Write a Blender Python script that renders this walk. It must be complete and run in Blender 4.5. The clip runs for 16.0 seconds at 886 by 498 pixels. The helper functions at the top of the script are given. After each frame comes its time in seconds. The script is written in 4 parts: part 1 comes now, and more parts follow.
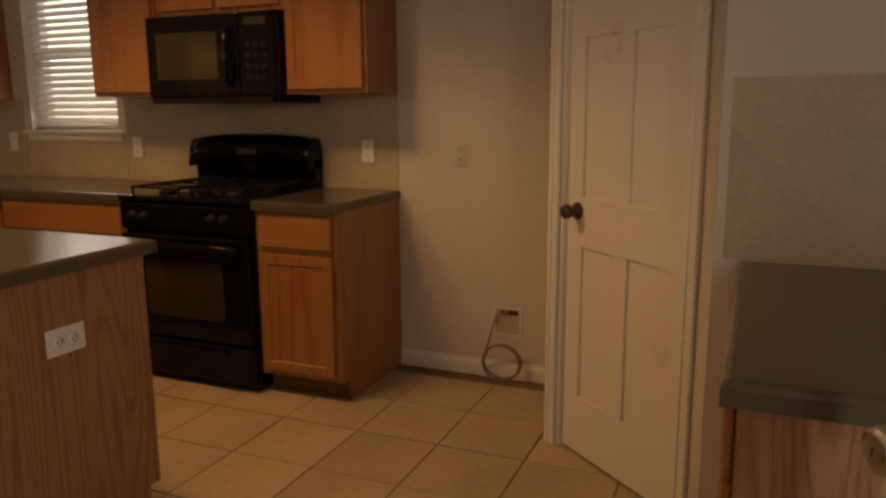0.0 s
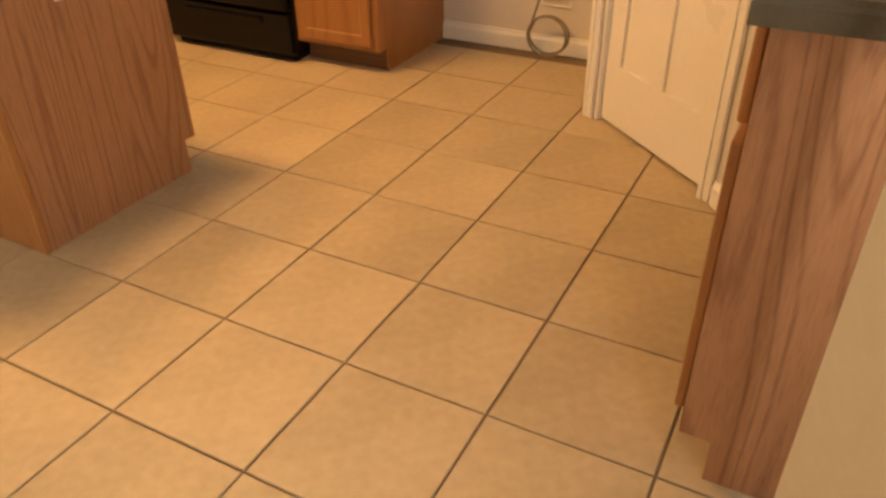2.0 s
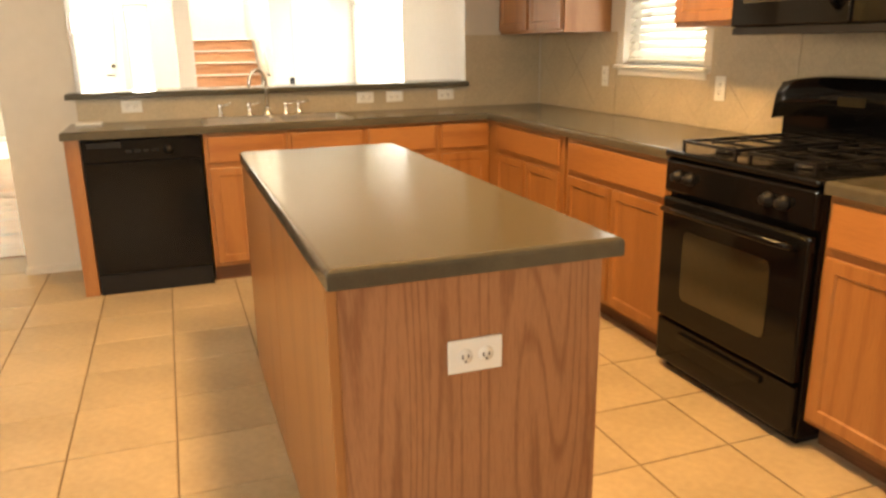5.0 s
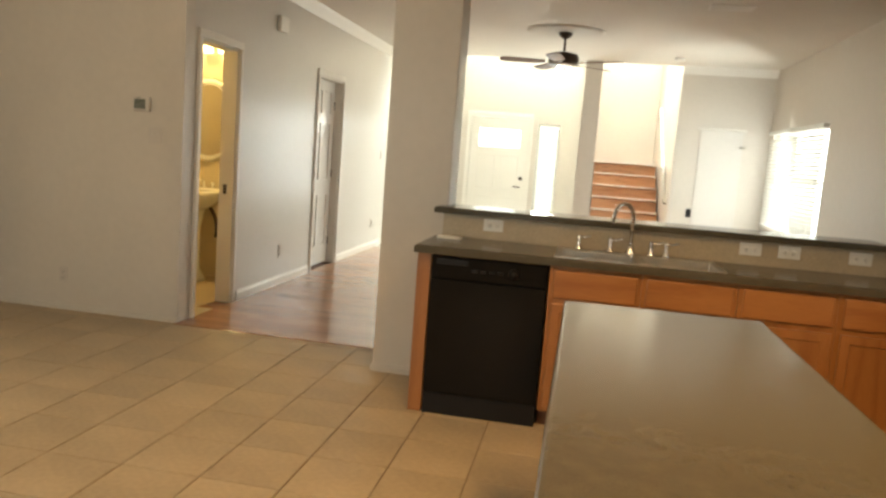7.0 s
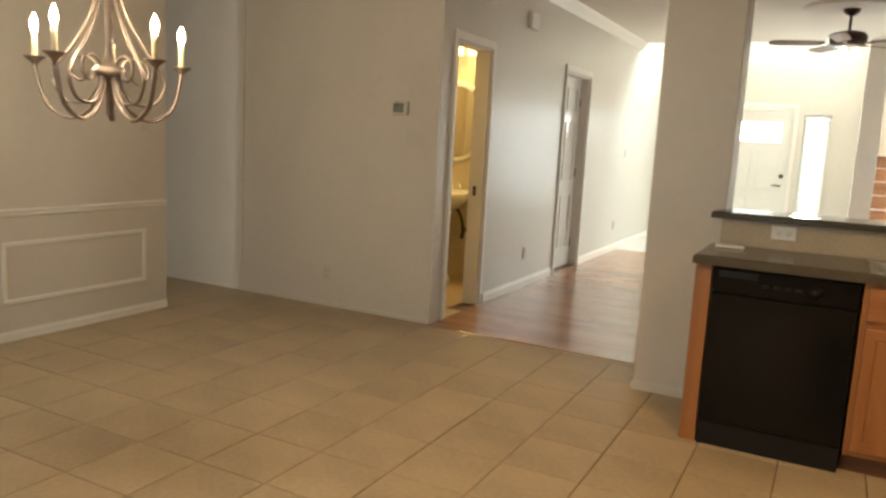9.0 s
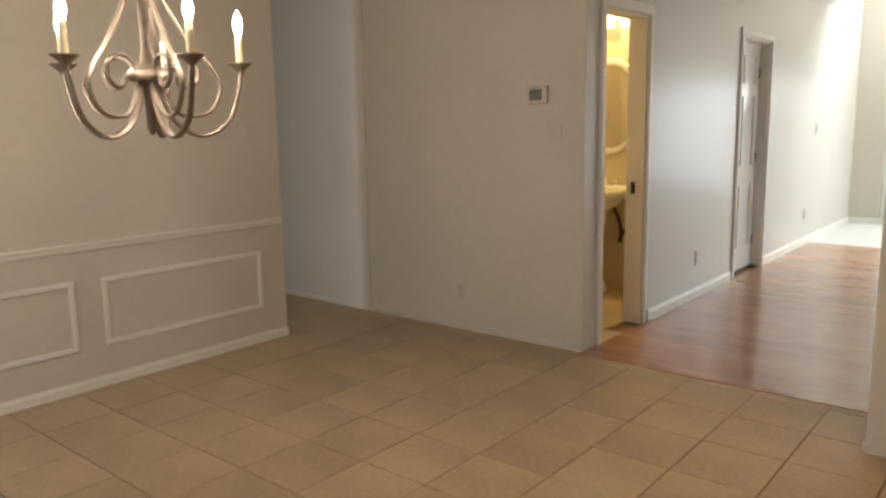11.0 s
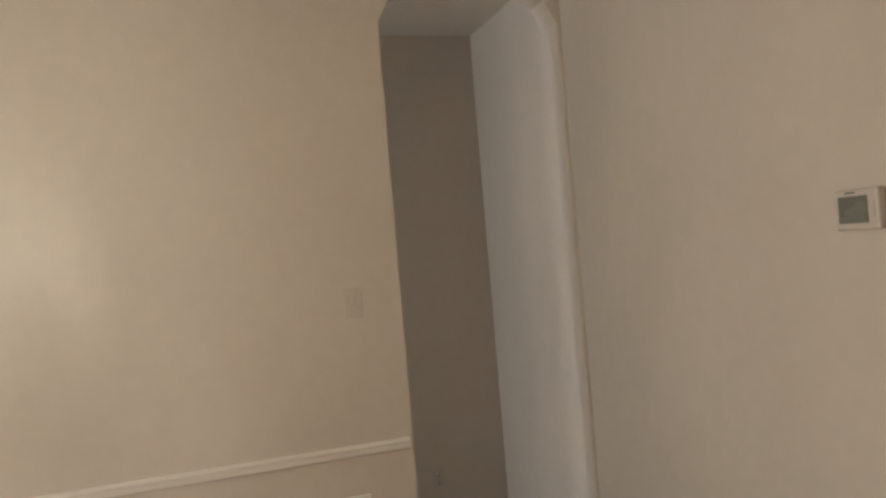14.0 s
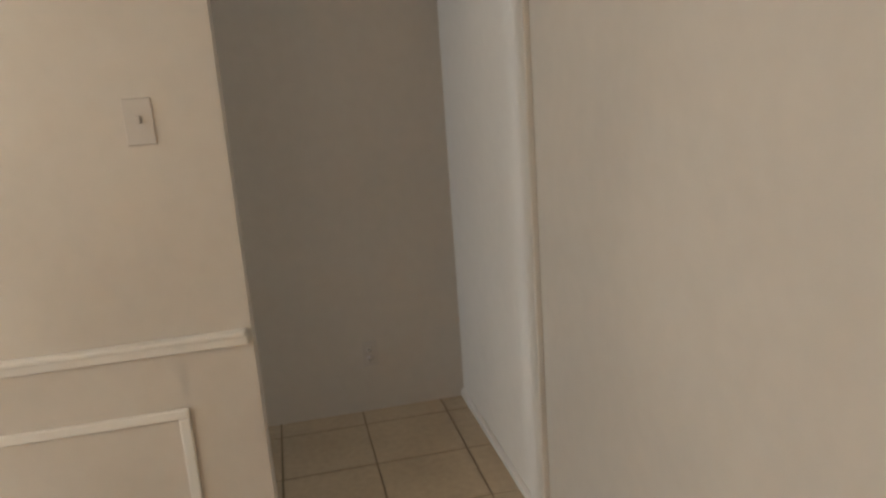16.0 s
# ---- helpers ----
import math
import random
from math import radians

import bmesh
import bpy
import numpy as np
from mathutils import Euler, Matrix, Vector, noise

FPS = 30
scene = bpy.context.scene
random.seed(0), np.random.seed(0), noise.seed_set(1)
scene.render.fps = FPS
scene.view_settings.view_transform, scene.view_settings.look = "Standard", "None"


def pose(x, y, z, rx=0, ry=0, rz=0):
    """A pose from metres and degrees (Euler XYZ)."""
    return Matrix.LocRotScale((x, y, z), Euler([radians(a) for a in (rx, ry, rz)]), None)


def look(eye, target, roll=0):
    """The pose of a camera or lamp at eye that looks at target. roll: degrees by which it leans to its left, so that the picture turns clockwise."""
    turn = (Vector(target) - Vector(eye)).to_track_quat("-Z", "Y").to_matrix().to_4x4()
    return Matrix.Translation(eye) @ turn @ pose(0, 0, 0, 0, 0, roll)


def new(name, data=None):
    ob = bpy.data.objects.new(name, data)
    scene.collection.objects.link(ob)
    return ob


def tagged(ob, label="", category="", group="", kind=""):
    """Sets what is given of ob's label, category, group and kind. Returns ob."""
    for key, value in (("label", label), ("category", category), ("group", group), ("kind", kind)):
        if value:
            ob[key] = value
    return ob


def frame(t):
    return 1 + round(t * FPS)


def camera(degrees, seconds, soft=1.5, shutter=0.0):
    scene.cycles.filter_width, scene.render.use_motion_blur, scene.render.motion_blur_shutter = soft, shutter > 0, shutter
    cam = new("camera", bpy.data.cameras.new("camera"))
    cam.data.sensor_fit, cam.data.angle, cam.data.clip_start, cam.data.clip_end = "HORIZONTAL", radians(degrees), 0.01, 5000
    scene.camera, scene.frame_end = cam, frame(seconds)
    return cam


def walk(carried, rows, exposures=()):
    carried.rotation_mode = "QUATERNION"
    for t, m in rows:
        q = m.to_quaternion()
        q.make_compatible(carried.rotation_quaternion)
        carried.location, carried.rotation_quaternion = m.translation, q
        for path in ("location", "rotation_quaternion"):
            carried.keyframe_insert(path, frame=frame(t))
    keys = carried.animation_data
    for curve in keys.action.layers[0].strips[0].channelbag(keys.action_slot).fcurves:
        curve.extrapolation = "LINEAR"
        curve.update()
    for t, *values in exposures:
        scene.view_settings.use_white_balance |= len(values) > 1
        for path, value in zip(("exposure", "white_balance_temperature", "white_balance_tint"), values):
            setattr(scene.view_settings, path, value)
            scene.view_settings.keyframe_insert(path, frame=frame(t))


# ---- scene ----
cam = camera(61.4, 16.0, soft=2.7)
PATH = [
    (0, (-3.357, -1.651, 1.309), (-1.546, -0.887, 0.941), -0.4),
    (0.5, (-3.278, -1.677, 1.319), (-1.504, -0.885, 0.844), 0.2),
    (1, (-3.258, -1.723, 1.256), (-1.532, -0.906, 0.661), 1.0),
    (1.5, (-3.298, -1.706, 1.196), (-1.667, -0.924, 0.342), 0.8),
    (2, (-3.264, -1.725, 1.164), (-1.792, -0.935, 0.064), -0.9),
    (2.5, (-3.235, -1.7, 1.135), (-1.854, -0.879, -0.055), -2.1),
    (3, (-3.178, -1.674, 1.147), (-1.854, -0.731, -0.019), -3.5),
    (3.5, (-3.065, -1.622, 1.188), (-1.791, -0.484, 0.146), -3.2),
    (4, (-2.87, -1.548, 1.281), (-1.747, -0.176, 0.356), -2.8),
    (4.5, (-2.698, -1.48, 1.312), (-1.782, 0.146, 0.593), -2.6),
    (5, (-2.486, -1.284, 1.332), (-1.838, 0.532, 0.801), -0.9),
    (5.2, (-2.42, -1.205, 1.345), (-1.872, 0.66, 0.882), -0.1),
    (7.5, (-2.208, -0.664, 1.394), (-2.772, 1.239, 1.145), 4.5),
    (8, (-2.349, -0.609, 1.392), (-3.087, 1.23, 1.123), 4.3),
    (10.5, (-2.637, -0.096, 1.39), (-3.766, 1.524, 1.074), 0.2),
    (11, (-2.867, 0.258, 1.406), (-4.128, 1.776, 1.08), -1.0),
    (11.5, (-3.06, 0.59, 1.403), (-4.388, 2.05, 1.08), -2.3),
    (12, (-3.242, 0.907, 1.416), (-4.62, 2.322, 1.099), -2.8),
    (12.5, (-3.474, 1.178, 1.421), (-4.908, 2.542, 1.134), -3.7),
    (13, (-3.537, 1.558, 1.396), (-5.133, 2.743, 1.18), -4.8),
    (13.5, (-3.8, 2.12, 1.491), (-5.557, 3.066, 1.357), -5.4),
    (14, (-3.932, 2.673, 1.574), (-5.839, 3.277, 1.571), -4.8),
    (14.5, (-4.109, 2.973, 1.591), (-6.036, 3.508, 1.628), -3.8),
    (15, (-4.37, 3.09, 1.562), (-6.263, 3.724, 1.453), -2.9),
    (15.5, (-4.666, 3.276, 1.478), (-6.555, 3.861, 1.182), -3.2),
    (16, (-4.903, 3.545, 1.446), (-6.81, 3.941, 0.991), -4.2),
]
EXPOSURES = [(0, -1.6, 8300, 16), (0.5, -0.6, 9000, 21), (1.0, -0.1, 9400, 22), (1.5, 0.0, 8900, 18), (2.5, 0.1, 8100, 13), (4, 0.33, 8100, 7), (5.2, 0.62, 7600, 6), (7.4, -0.4, 6800, 1), (8.2, -0.4, 6800, 1), (10.3, -0.45, 6200, 4), (12.5, -0.27, 6050, 6), (14.5, -0.05, 5800, 6), (16, 0.2, 5650, 4)]
walk(cam, [(t, look(eye, target, roll)) for t, eye, target, roll in PATH], EXPOSURES)

# ---- world and light ----
world = bpy.data.worlds.new("world")
scene.world = world
world.use_nodes = True
wn = world.node_tree.nodes
sky = wn.new("ShaderNodeTexSky")
sky.sky_type = "NISHITA"
sky.sun_disc = False
sky.sun_elevation, sky.sun_rotation = radians(48), radians(20)
wn["Background"].inputs[1].default_value = 0.12
world.node_tree.links.new(sky.outputs[0], wn["Background"].inputs[0])


def lamp(name, kind, m, energy, color, size=0.1, size_y=None):
    data = bpy.data.lights.new(name, kind)
    data.energy, data.color = energy, color
    if kind == "AREA":
        data.size = size
        if size_y:
            data.shape, data.size_y = "RECTANGLE", size_y
    elif kind == "SUN":
        data.angle = radians(0.5)
    else:
        data.shadow_soft_size = size
    ob = new(name, data)
    ob.matrix_world = m
    return ob


DYW = -2.27
DAY = (0.93, 0.97, 1.0)
WARM = (1.0, 0.60, 0.26)
lamp("sun", "SUN", look((6, 20, 20), (0, 0, 0)), 3.0, (1.0, 0.95, 0.87))
lamp("daylight_foyer", "AREA", look((-2.6, 11.5, 4.2), (-2.6, 9.0, 1.6)), 640, (0.86, 0.95, 1.0), 3.2, 1.4)
lamp("daylight_sidelight", "AREA", look((-2.86, 11.5, 1.2), (-2.86, 9, 1.0)), 45, DAY, 0.25, 1.6)
# Unseen overhead light, added under the closed ceiling to brighten the stairwell.
lamp("stairwell_fill", "AREA", look((-1.6, 12.0, 5.3), (-1.6, 12.3, 0)), 150, DAY, 1.0, 1.6)
lamp("daylight_living", "AREA", look((0.1, 8.6, 1.45), (-2.2, 9.9, 1.0)), 85, DAY, 2.0, 1.5)
lamp("daylight_kitchen", "AREA", look((-0.06, 2.2, 1.62), (-3, 2.2, 0.9)), 2.5, DAY, 0.75, 0.75)
lamp("daylight_door", "AREA", look((-2.95, -2.2, 1.35), (-3.0, 2, 1.0)), 38, DAY, 0.35, 1.2)
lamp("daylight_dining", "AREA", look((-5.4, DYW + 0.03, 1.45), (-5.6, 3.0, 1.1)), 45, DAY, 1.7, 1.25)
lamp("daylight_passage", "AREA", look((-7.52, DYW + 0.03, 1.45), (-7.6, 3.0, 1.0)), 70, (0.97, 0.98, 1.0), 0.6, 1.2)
for ly in (0.50, 1.05):
    can = lamp("kitchen_can_light", "SPOT", look((-1.68, ly, 2.74), (-1.68, ly, 0)), 178, WARM, 0.2)
    can.data.spot_size, can.data.spot_blend = radians(126), 0.35
lamp("powder_light", "POINT", pose(-5.9, 5.6, 2.45), 52, (1.0, 0.72, 0.30), 0.08)

# ---- materials ----


def mat(name, color, rough=0.5, metal=0.0, var=0.12, scale=6.0, bump=0.0, bscale=120.0, spec=0.5, coat=0.0, rand=0.0, rvar=0.06, fine=1.0):
    """Base colour broken up at two scales, with fine relief and an uneven gloss."""
    m = bpy.data.materials.new(name)
    m.use_nodes = True
    nt, b = m.node_tree, m.node_tree.nodes["Principled BSDF"]
    n, link = nt.nodes.new, nt.links.new
    co = n("ShaderNodeTexCoord")
    n1, n2 = n("ShaderNodeTexNoise"), n("ShaderNodeTexNoise")
    n1.inputs["Scale"].default_value, n1.inputs["Detail"].default_value = scale, 5
    n2.inputs["Scale"].default_value, n2.inputs["Detail"].default_value = scale * 14, 4
    link(co.outputs["Object"], n1.inputs["Vector"])
    link(co.outputs["Object"], n2.inputs["Vector"])
    add = n("ShaderNodeMath")
    add.operation = "ADD"
    grain = n("ShaderNodeMath")
    grain.operation, grain.inputs[1].default_value, grain.inputs[2].default_value = "MULTIPLY_ADD", fine, 0.5 - fine / 2
    link(n2.outputs["Fac"], grain.inputs[0])
    link(n1.outputs["Fac"], add.inputs[0])
    link(grain.outputs[0], add.inputs[1])
    src = add.outputs[0]
    if rand:
        info, ad2, mul = n("ShaderNodeObjectInfo"), n("ShaderNodeMath"), n("ShaderNodeMath")
        mul.operation, mul.inputs[1].default_value = "MULTIPLY_ADD", rand
        mul.inputs[2].default_value = -rand / 2
        ad2.operation = "ADD"
        link(info.outputs["Random"], mul.inputs[0])
        link(mul.outputs[0], ad2.inputs[0])
        link(src, ad2.inputs[1])
        src = ad2.outputs[0]
    ramp = n("ShaderNodeMapRange")
    ramp.inputs[1].default_value, ramp.inputs[2].default_value = 0.6, 1.4
    ramp.inputs[3].default_value, ramp.inputs[4].default_value = 1 - var, 1 + var
    link(src, ramp.inputs[0])
    mix = n("ShaderNodeVectorMath")
    mix.operation = "SCALE"
    mix.inputs[0].default_value = color
    link(ramp.outputs[0], mix.inputs["Scale"])
    link(mix.outputs[0], b.inputs["Base Color"])
    b.inputs["Metallic"].default_value = metal
    b.inputs["Specular IOR Level"].default_value = spec
    b.inputs["Coat Weight"].default_value = coat
    rr = n("ShaderNodeMapRange")
    rr.inputs[1].default_value, rr.inputs[2].default_value = 0.3, 0.7
    rr.inputs[3].default_value, rr.inputs[4].default_value = max(0.02, rough - rvar), min(1, rough + rvar)
    link(n1.outputs["Fac"], rr.inputs[0])
    link(rr.outputs[0], b.inputs["Roughness"])
    if bump:
        n3, bp = n("ShaderNodeTexNoise"), n("ShaderNodeBump")
        n3.inputs["Scale"].default_value, n3.inputs["Detail"].default_value = bscale, 3
        link(co.outputs["Object"], n3.inputs["Vector"])
        bp.inputs["Strength"].default_value, bp.inputs["Distance"].default_value = bump, 0.004
        link(n3.outputs["Fac"], bp.inputs["Height"])
        link(bp.outputs[0], b.inputs["Normal"])
    return m


def wood_mat(name, light, dark, axis="Z", rough=0.38, scale=9.0, rings=3.0, rand=0.0, coat=0.0):
    """Oak: long streaks with cathedral bands and fine open pores along one axis."""
    m = bpy.data.materials.new(name)
    m.use_nodes = True
    nt, b = m.node_tree, m.node_tree.nodes["Principled BSDF"]
    n, link = nt.nodes.new, nt.links.new
    co, mp = n("ShaderNodeTexCoord"), n("ShaderNodeMapping")
    long = 0.09
    mp.inputs["Scale"].default_value = {"X": (long, 1, 1), "Y": (1, long, 1), "Z": (1, 1, long)}[axis]
    info, cmb = n("ShaderNodeObjectInfo"), n("ShaderNodeVectorMath")
    cmb.operation = "MULTIPLY_ADD"
    cmb.inputs[1].default_value = (7.0, 5.0, 9.0)
    link(info.outputs["Random"], cmb.inputs[0])
    link(co.outputs["Object"], cmb.inputs[2])
    link(cmb.outputs[0], mp.inputs["Vector"])
    big, fine, pore = n("ShaderNodeTexNoise"), n("ShaderNodeTexNoise"), n("ShaderNodeTexNoise")
    big.inputs["Scale"].default_value, big.inputs["Detail"].default_value = scale * 0.6, 1.2
    fine.inputs["Scale"].default_value, fine.inputs["Detail"].default_value = scale * 22, 4
    pore.inputs["Scale"].default_value, pore.inputs["Detail"].default_value = scale * 60, 2
    for q in (big, fine, pore):
        link(mp.outputs[0], q.inputs["Vector"])
    ring, line = n("ShaderNodeMath"), n("ShaderNodeMath")
    ring.operation, ring.inputs[1].default_value = "MULTIPLY", rings * 7
    line.operation, line.inputs[1].default_value = "PINGPONG", 0.5
    link(big.outputs["Fac"], ring.inputs[0])
    link(ring.outputs[0], line.inputs[0])
    thin = n("ShaderNodeMapRange")
    thin.inputs[1].default_value, thin.inputs[2].default_value = 0.02, 0.22
    link(line.outputs[0], thin.inputs[0])
    mx = n("ShaderNodeMath")
    mx.operation, mx.inputs[1].default_value = "MULTIPLY_ADD", 0.22
    link(thin.outputs[0], mx.inputs[0])
    fm = n("ShaderNodeMath")
    fm.operation, fm.inputs[1].default_value = "MULTIPLY", 0.42
    link(fine.outputs["Fac"], fm.inputs[0])
    f2 = n("ShaderNodeMath")
    f2.operation, f2.inputs[1].default_value = "MULTIPLY_ADD", 0.30
    link(pore.outputs["Fac"], f2.inputs[0])
    link(fm.outputs[0], f2.inputs[2])
    link(f2.outputs[0], mx.inputs[2])
    cr = n("ShaderNodeValToRGB")
    cr.color_ramp.elements[0].position, cr.color_ramp.elements[0].color = 0.33, (*dark, 1)
    cr.color_ramp.elements[1].position, cr.color_ramp.elements[1].color = 0.62, (*light, 1)
    link(mx.outputs[0], cr.inputs[0])
    src = cr.outputs[0]
    if rand:
        sc, mr = n("ShaderNodeVectorMath"), n("ShaderNodeMapRange")
        sc.operation = "SCALE"
        mr.inputs[3].default_value, mr.inputs[4].default_value = 1 - rand, 1 + rand
        link(info.outputs["Random"], mr.inputs[0])
        link(src, sc.inputs[0])
        link(mr.outputs[0], sc.inputs["Scale"])
        src = sc.outputs[0]
    link(src, b.inputs["Base Color"])
    b.inputs["Roughness"].default_value = rough
    b.inputs["Coat Weight"].default_value = coat
    bp = n("ShaderNodeBump")
    bp.inputs["Strength"].default_value, bp.inputs["Distance"].default_value = 0.12, 0.002
    link(fine.outputs["Fac"], bp.inputs["Height"])
    link(bp.outputs[0], b.inputs["Normal"])
    return m


def glass_mat(name, tint=(1, 1, 1), rough=0.0):
    m = bpy.data.materials.new(name)
    m.use_nodes = True
    b = m.node_tree.nodes["Principled BSDF"]
    b.inputs["Base Color"].default_value = (*tint, 1)
    b.inputs["Transmission Weight"].default_value = 1.0
    b.inputs["Roughness"].default_value = rough
    b.inputs["IOR"].default_value = 1.45
    return m


def glow_mat(name, color, strength):
    m = bpy.data.materials.new(name)
    m.use_nodes = True
    b = m.node_tree.nodes["Principled BSDF"]
    b.inputs["Base Color"].default_value = (*color, 1)
    b.inputs["Emission Color"].default_value = (*color, 1)
    b.inputs["Emission Strength"].default_value = strength
    return m


PAINT = mat("wall_paint", (0.60, 0.545, 0.47), 0.38, var=0.04, scale=1.3, bump=0.10, bscale=170)
CEIL = mat("ceiling_paint", (0.70, 0.655, 0.58), 0.8, var=0.04, scale=2, bump=0.3, bscale=90)
TRIM = mat("white_trim", (0.76, 0.72, 0.65), 0.36, var=0.03, scale=4)
DOORW = mat("white_door", (0.76, 0.70, 0.61), 0.32, var=0.03, scale=3, bump=0.05, bscale=60)
TILE = mat("floor_tile", (0.425, 0.33, 0.215), 0.5, var=0.24, scale=2.4, bump=0.06, bscale=30, rand=0.22, fine=0.6)
GROUT = mat("grout", (0.19, 0.135, 0.088), 0.9, var=0.2, scale=5, bump=0.3)
SPLASH = mat("splash_tile", (0.47, 0.385, 0.265), 0.4, var=0.15, scale=5, bump=0.08, bscale=40, rand=0.2)
SGROUT = mat("splash_grout", (0.44, 0.365, 0.26), 0.85, var=0.1)
OAK = wood_mat("honey_oak", (0.34, 0.148, 0.052), (0.265, 0.108, 0.037), "Z", 0.33, 6, 0.7)
OAKH = wood_mat("honey_oak_rail", (0.36, 0.152, 0.050), (0.275, 0.108, 0.035), "X", 0.33, 6, 0.7)
OAKP = wood_mat("oak_panel", (0.37, 0.178, 0.090), (0.235, 0.100, 0.048), "Z", 0.36, 7, 4.5)
# Darkened oak: shade of the toe-kick recess in the colour; also dark blades, subfloor.
OAKD = wood_mat("oak_shade_dark_wood", (0.16, 0.07, 0.03), (0.10, 0.04, 0.018), "X", 0.6)
PLANK = wood_mat("hall_plank", (0.42, 0.22, 0.125), (0.31, 0.148, 0.082), "X", 0.2, 10, 2, rand=0.10, coat=0.2)
STAIR = wood_mat("stair_riser", (0.46, 0.25, 0.14), (0.33, 0.16, 0.085), "X", 0.35, 8, 2, rand=0.3)
LAM = mat("grey_laminate", (0.080, 0.069, 0.048), 0.17, var=0.2, scale=22, bump=0.02, bscale=300, rvar=0.015, spec=0.45, fine=0.8)
BLACK = mat("black_enamel", (0.005, 0.0045, 0.0045), 0.1, var=0.1, scale=3, spec=0.22)
BLACKM = mat("black_matte", (0.009, 0.008, 0.008), 0.45, var=0.15, scale=8, bump=0.1, spec=0.25)
OVENG = mat("oven_glass", (0.035, 0.028, 0.015), 0.07, var=0.1, scale=3)
STEEL = mat("stainless", (0.70, 0.67, 0.62), 0.33, 1.0, var=0.1, scale=20)
CHROME = mat("chrome", (0.75, 0.74, 0.72), 0.1, 1.0, var=0.03)
NICKEL = mat("satin_nickel", (0.50, 0.47, 0.42), 0.3, 1.0, var=0.12, scale=30, bump=0.05)
BRONZE = mat("dark_bronze", (0.085, 0.06, 0.045), 0.38, 0.8, var=0.25, scale=14)
PEWTER = mat("pewter_bronze", (0.24, 0.19, 0.155), 0.4, 0.75, var=0.3, scale=18, bump=0.1)
PLATEP = mat("painted_plate", (0.56, 0.51, 0.45), 0.4, var=0.02)
PLASTIC = mat("white_plastic", (0.78, 0.76, 0.71), 0.35, var=0.02)
SLOT = mat("dark_slot", (0.03, 0.03, 0.03), 0.6)
BLIND = mat("white_slat", (0.80, 0.79, 0.74), 0.45, var=0.03, scale=3)
DOORG = mat("grey_door_paint", (0.50, 0.465, 0.39), 0.4, var=0.05, scale=3, bump=0.06, bscale=80)
GLASS = glass_mat("clear_glass")
MIRROR = mat("mirror", (0.85, 0.85, 0.84), 0.03, 1.0, var=0.01)
CERAMIC = mat("white_ceramic", (0.80, 0.78, 0.72), 0.12, var=0.02)
CREAM = mat("candle_sleeve", (0.78, 0.68, 0.45), 0.5, var=0.05)
BULB = glow_mat("bulb_glow", (1.0, 0.86, 0.66), 45)
PANEG = glow_mat("bright_daylight_pane", (0.95, 0.98, 1.0), 5.0)
HALLP = mat("hall_paint", (0.60, 0.56, 0.50), 0.31, var=0.03, scale=1.3, rvar=0.0)
DOORS = mat("semigloss_door", (0.74, 0.72, 0.68), 0.16, var=0.03, scale=3)
FTILE = mat("foyer_tile", (0.62, 0.60, 0.55), 0.35, var=0.1, scale=5)
LCD = mat("grey_display", (0.15, 0.16, 0.13), 0.25, var=0.05)
CONC = mat("patio_concrete", (0.36, 0.34, 0.31), 0.9, var=0.2, scale=3, bump=0.3)
GRASS = mat("lawn", (0.07, 0.11, 0.04), 0.9, var=0.4, scale=1.5, bump=0.5, bscale=60)
HOSE = mat("braided_hose", (0.24, 0.21, 0.16), 0.45, 0.3, var=0.3, scale=60)
YELLOW = mat("powder_paint", (0.60, 0.51, 0.36), 0.6, var=0.04, scale=2)

# ---- building blocks ----


def cuboid(bm, x0, x1, y0, y1, z0, z1):
    v = [bm.verts.new((x, y, z)) for z in (z0, z1) for y in (y0, y1) for x in (x0, x1)]
    for f in ((0, 2, 3, 1), (4, 5, 7, 6), (0, 1, 5, 4), (2, 6, 7, 3), (0, 4, 6, 2), (1, 3, 7, 5)):
        bm.faces.new([v[i] for i in f])
    return bm


def boxes(*list_of, bevel=0.0, seg=2):
    bm = bmesh.new()
    for b in list_of:
        cuboid(bm, *b)
    if bevel:
        bmesh.ops.bevel(bm, geom=bm.edges[:], offset=bevel, segments=seg, profile=0.5, affect="EDGES")
    return bm


def lathe(profile, n=24, m=None):
    """Turn (radius, height) pairs about z."""
    bm = bmesh.new()
    rings = []
    for r, z in profile:
        rings.append([bm.verts.new((max(r, 1e-4) * math.cos(2 * math.pi * i / n), max(r, 1e-4) * math.sin(2 * math.pi * i / n), z)) for i in range(n)])
    for a, b in zip(rings, rings[1:]):
        for i in range(n):
            bm.faces.new((a[i], a[(i + 1) % n], b[(i + 1) % n], b[i]))
    bm.faces.new(list(reversed(rings[0])))
    bm.faces.new(rings[-1])
    for f in bm.faces:
        f.smooth = True
    if m is not None:
        bm.transform(m)
    return bm


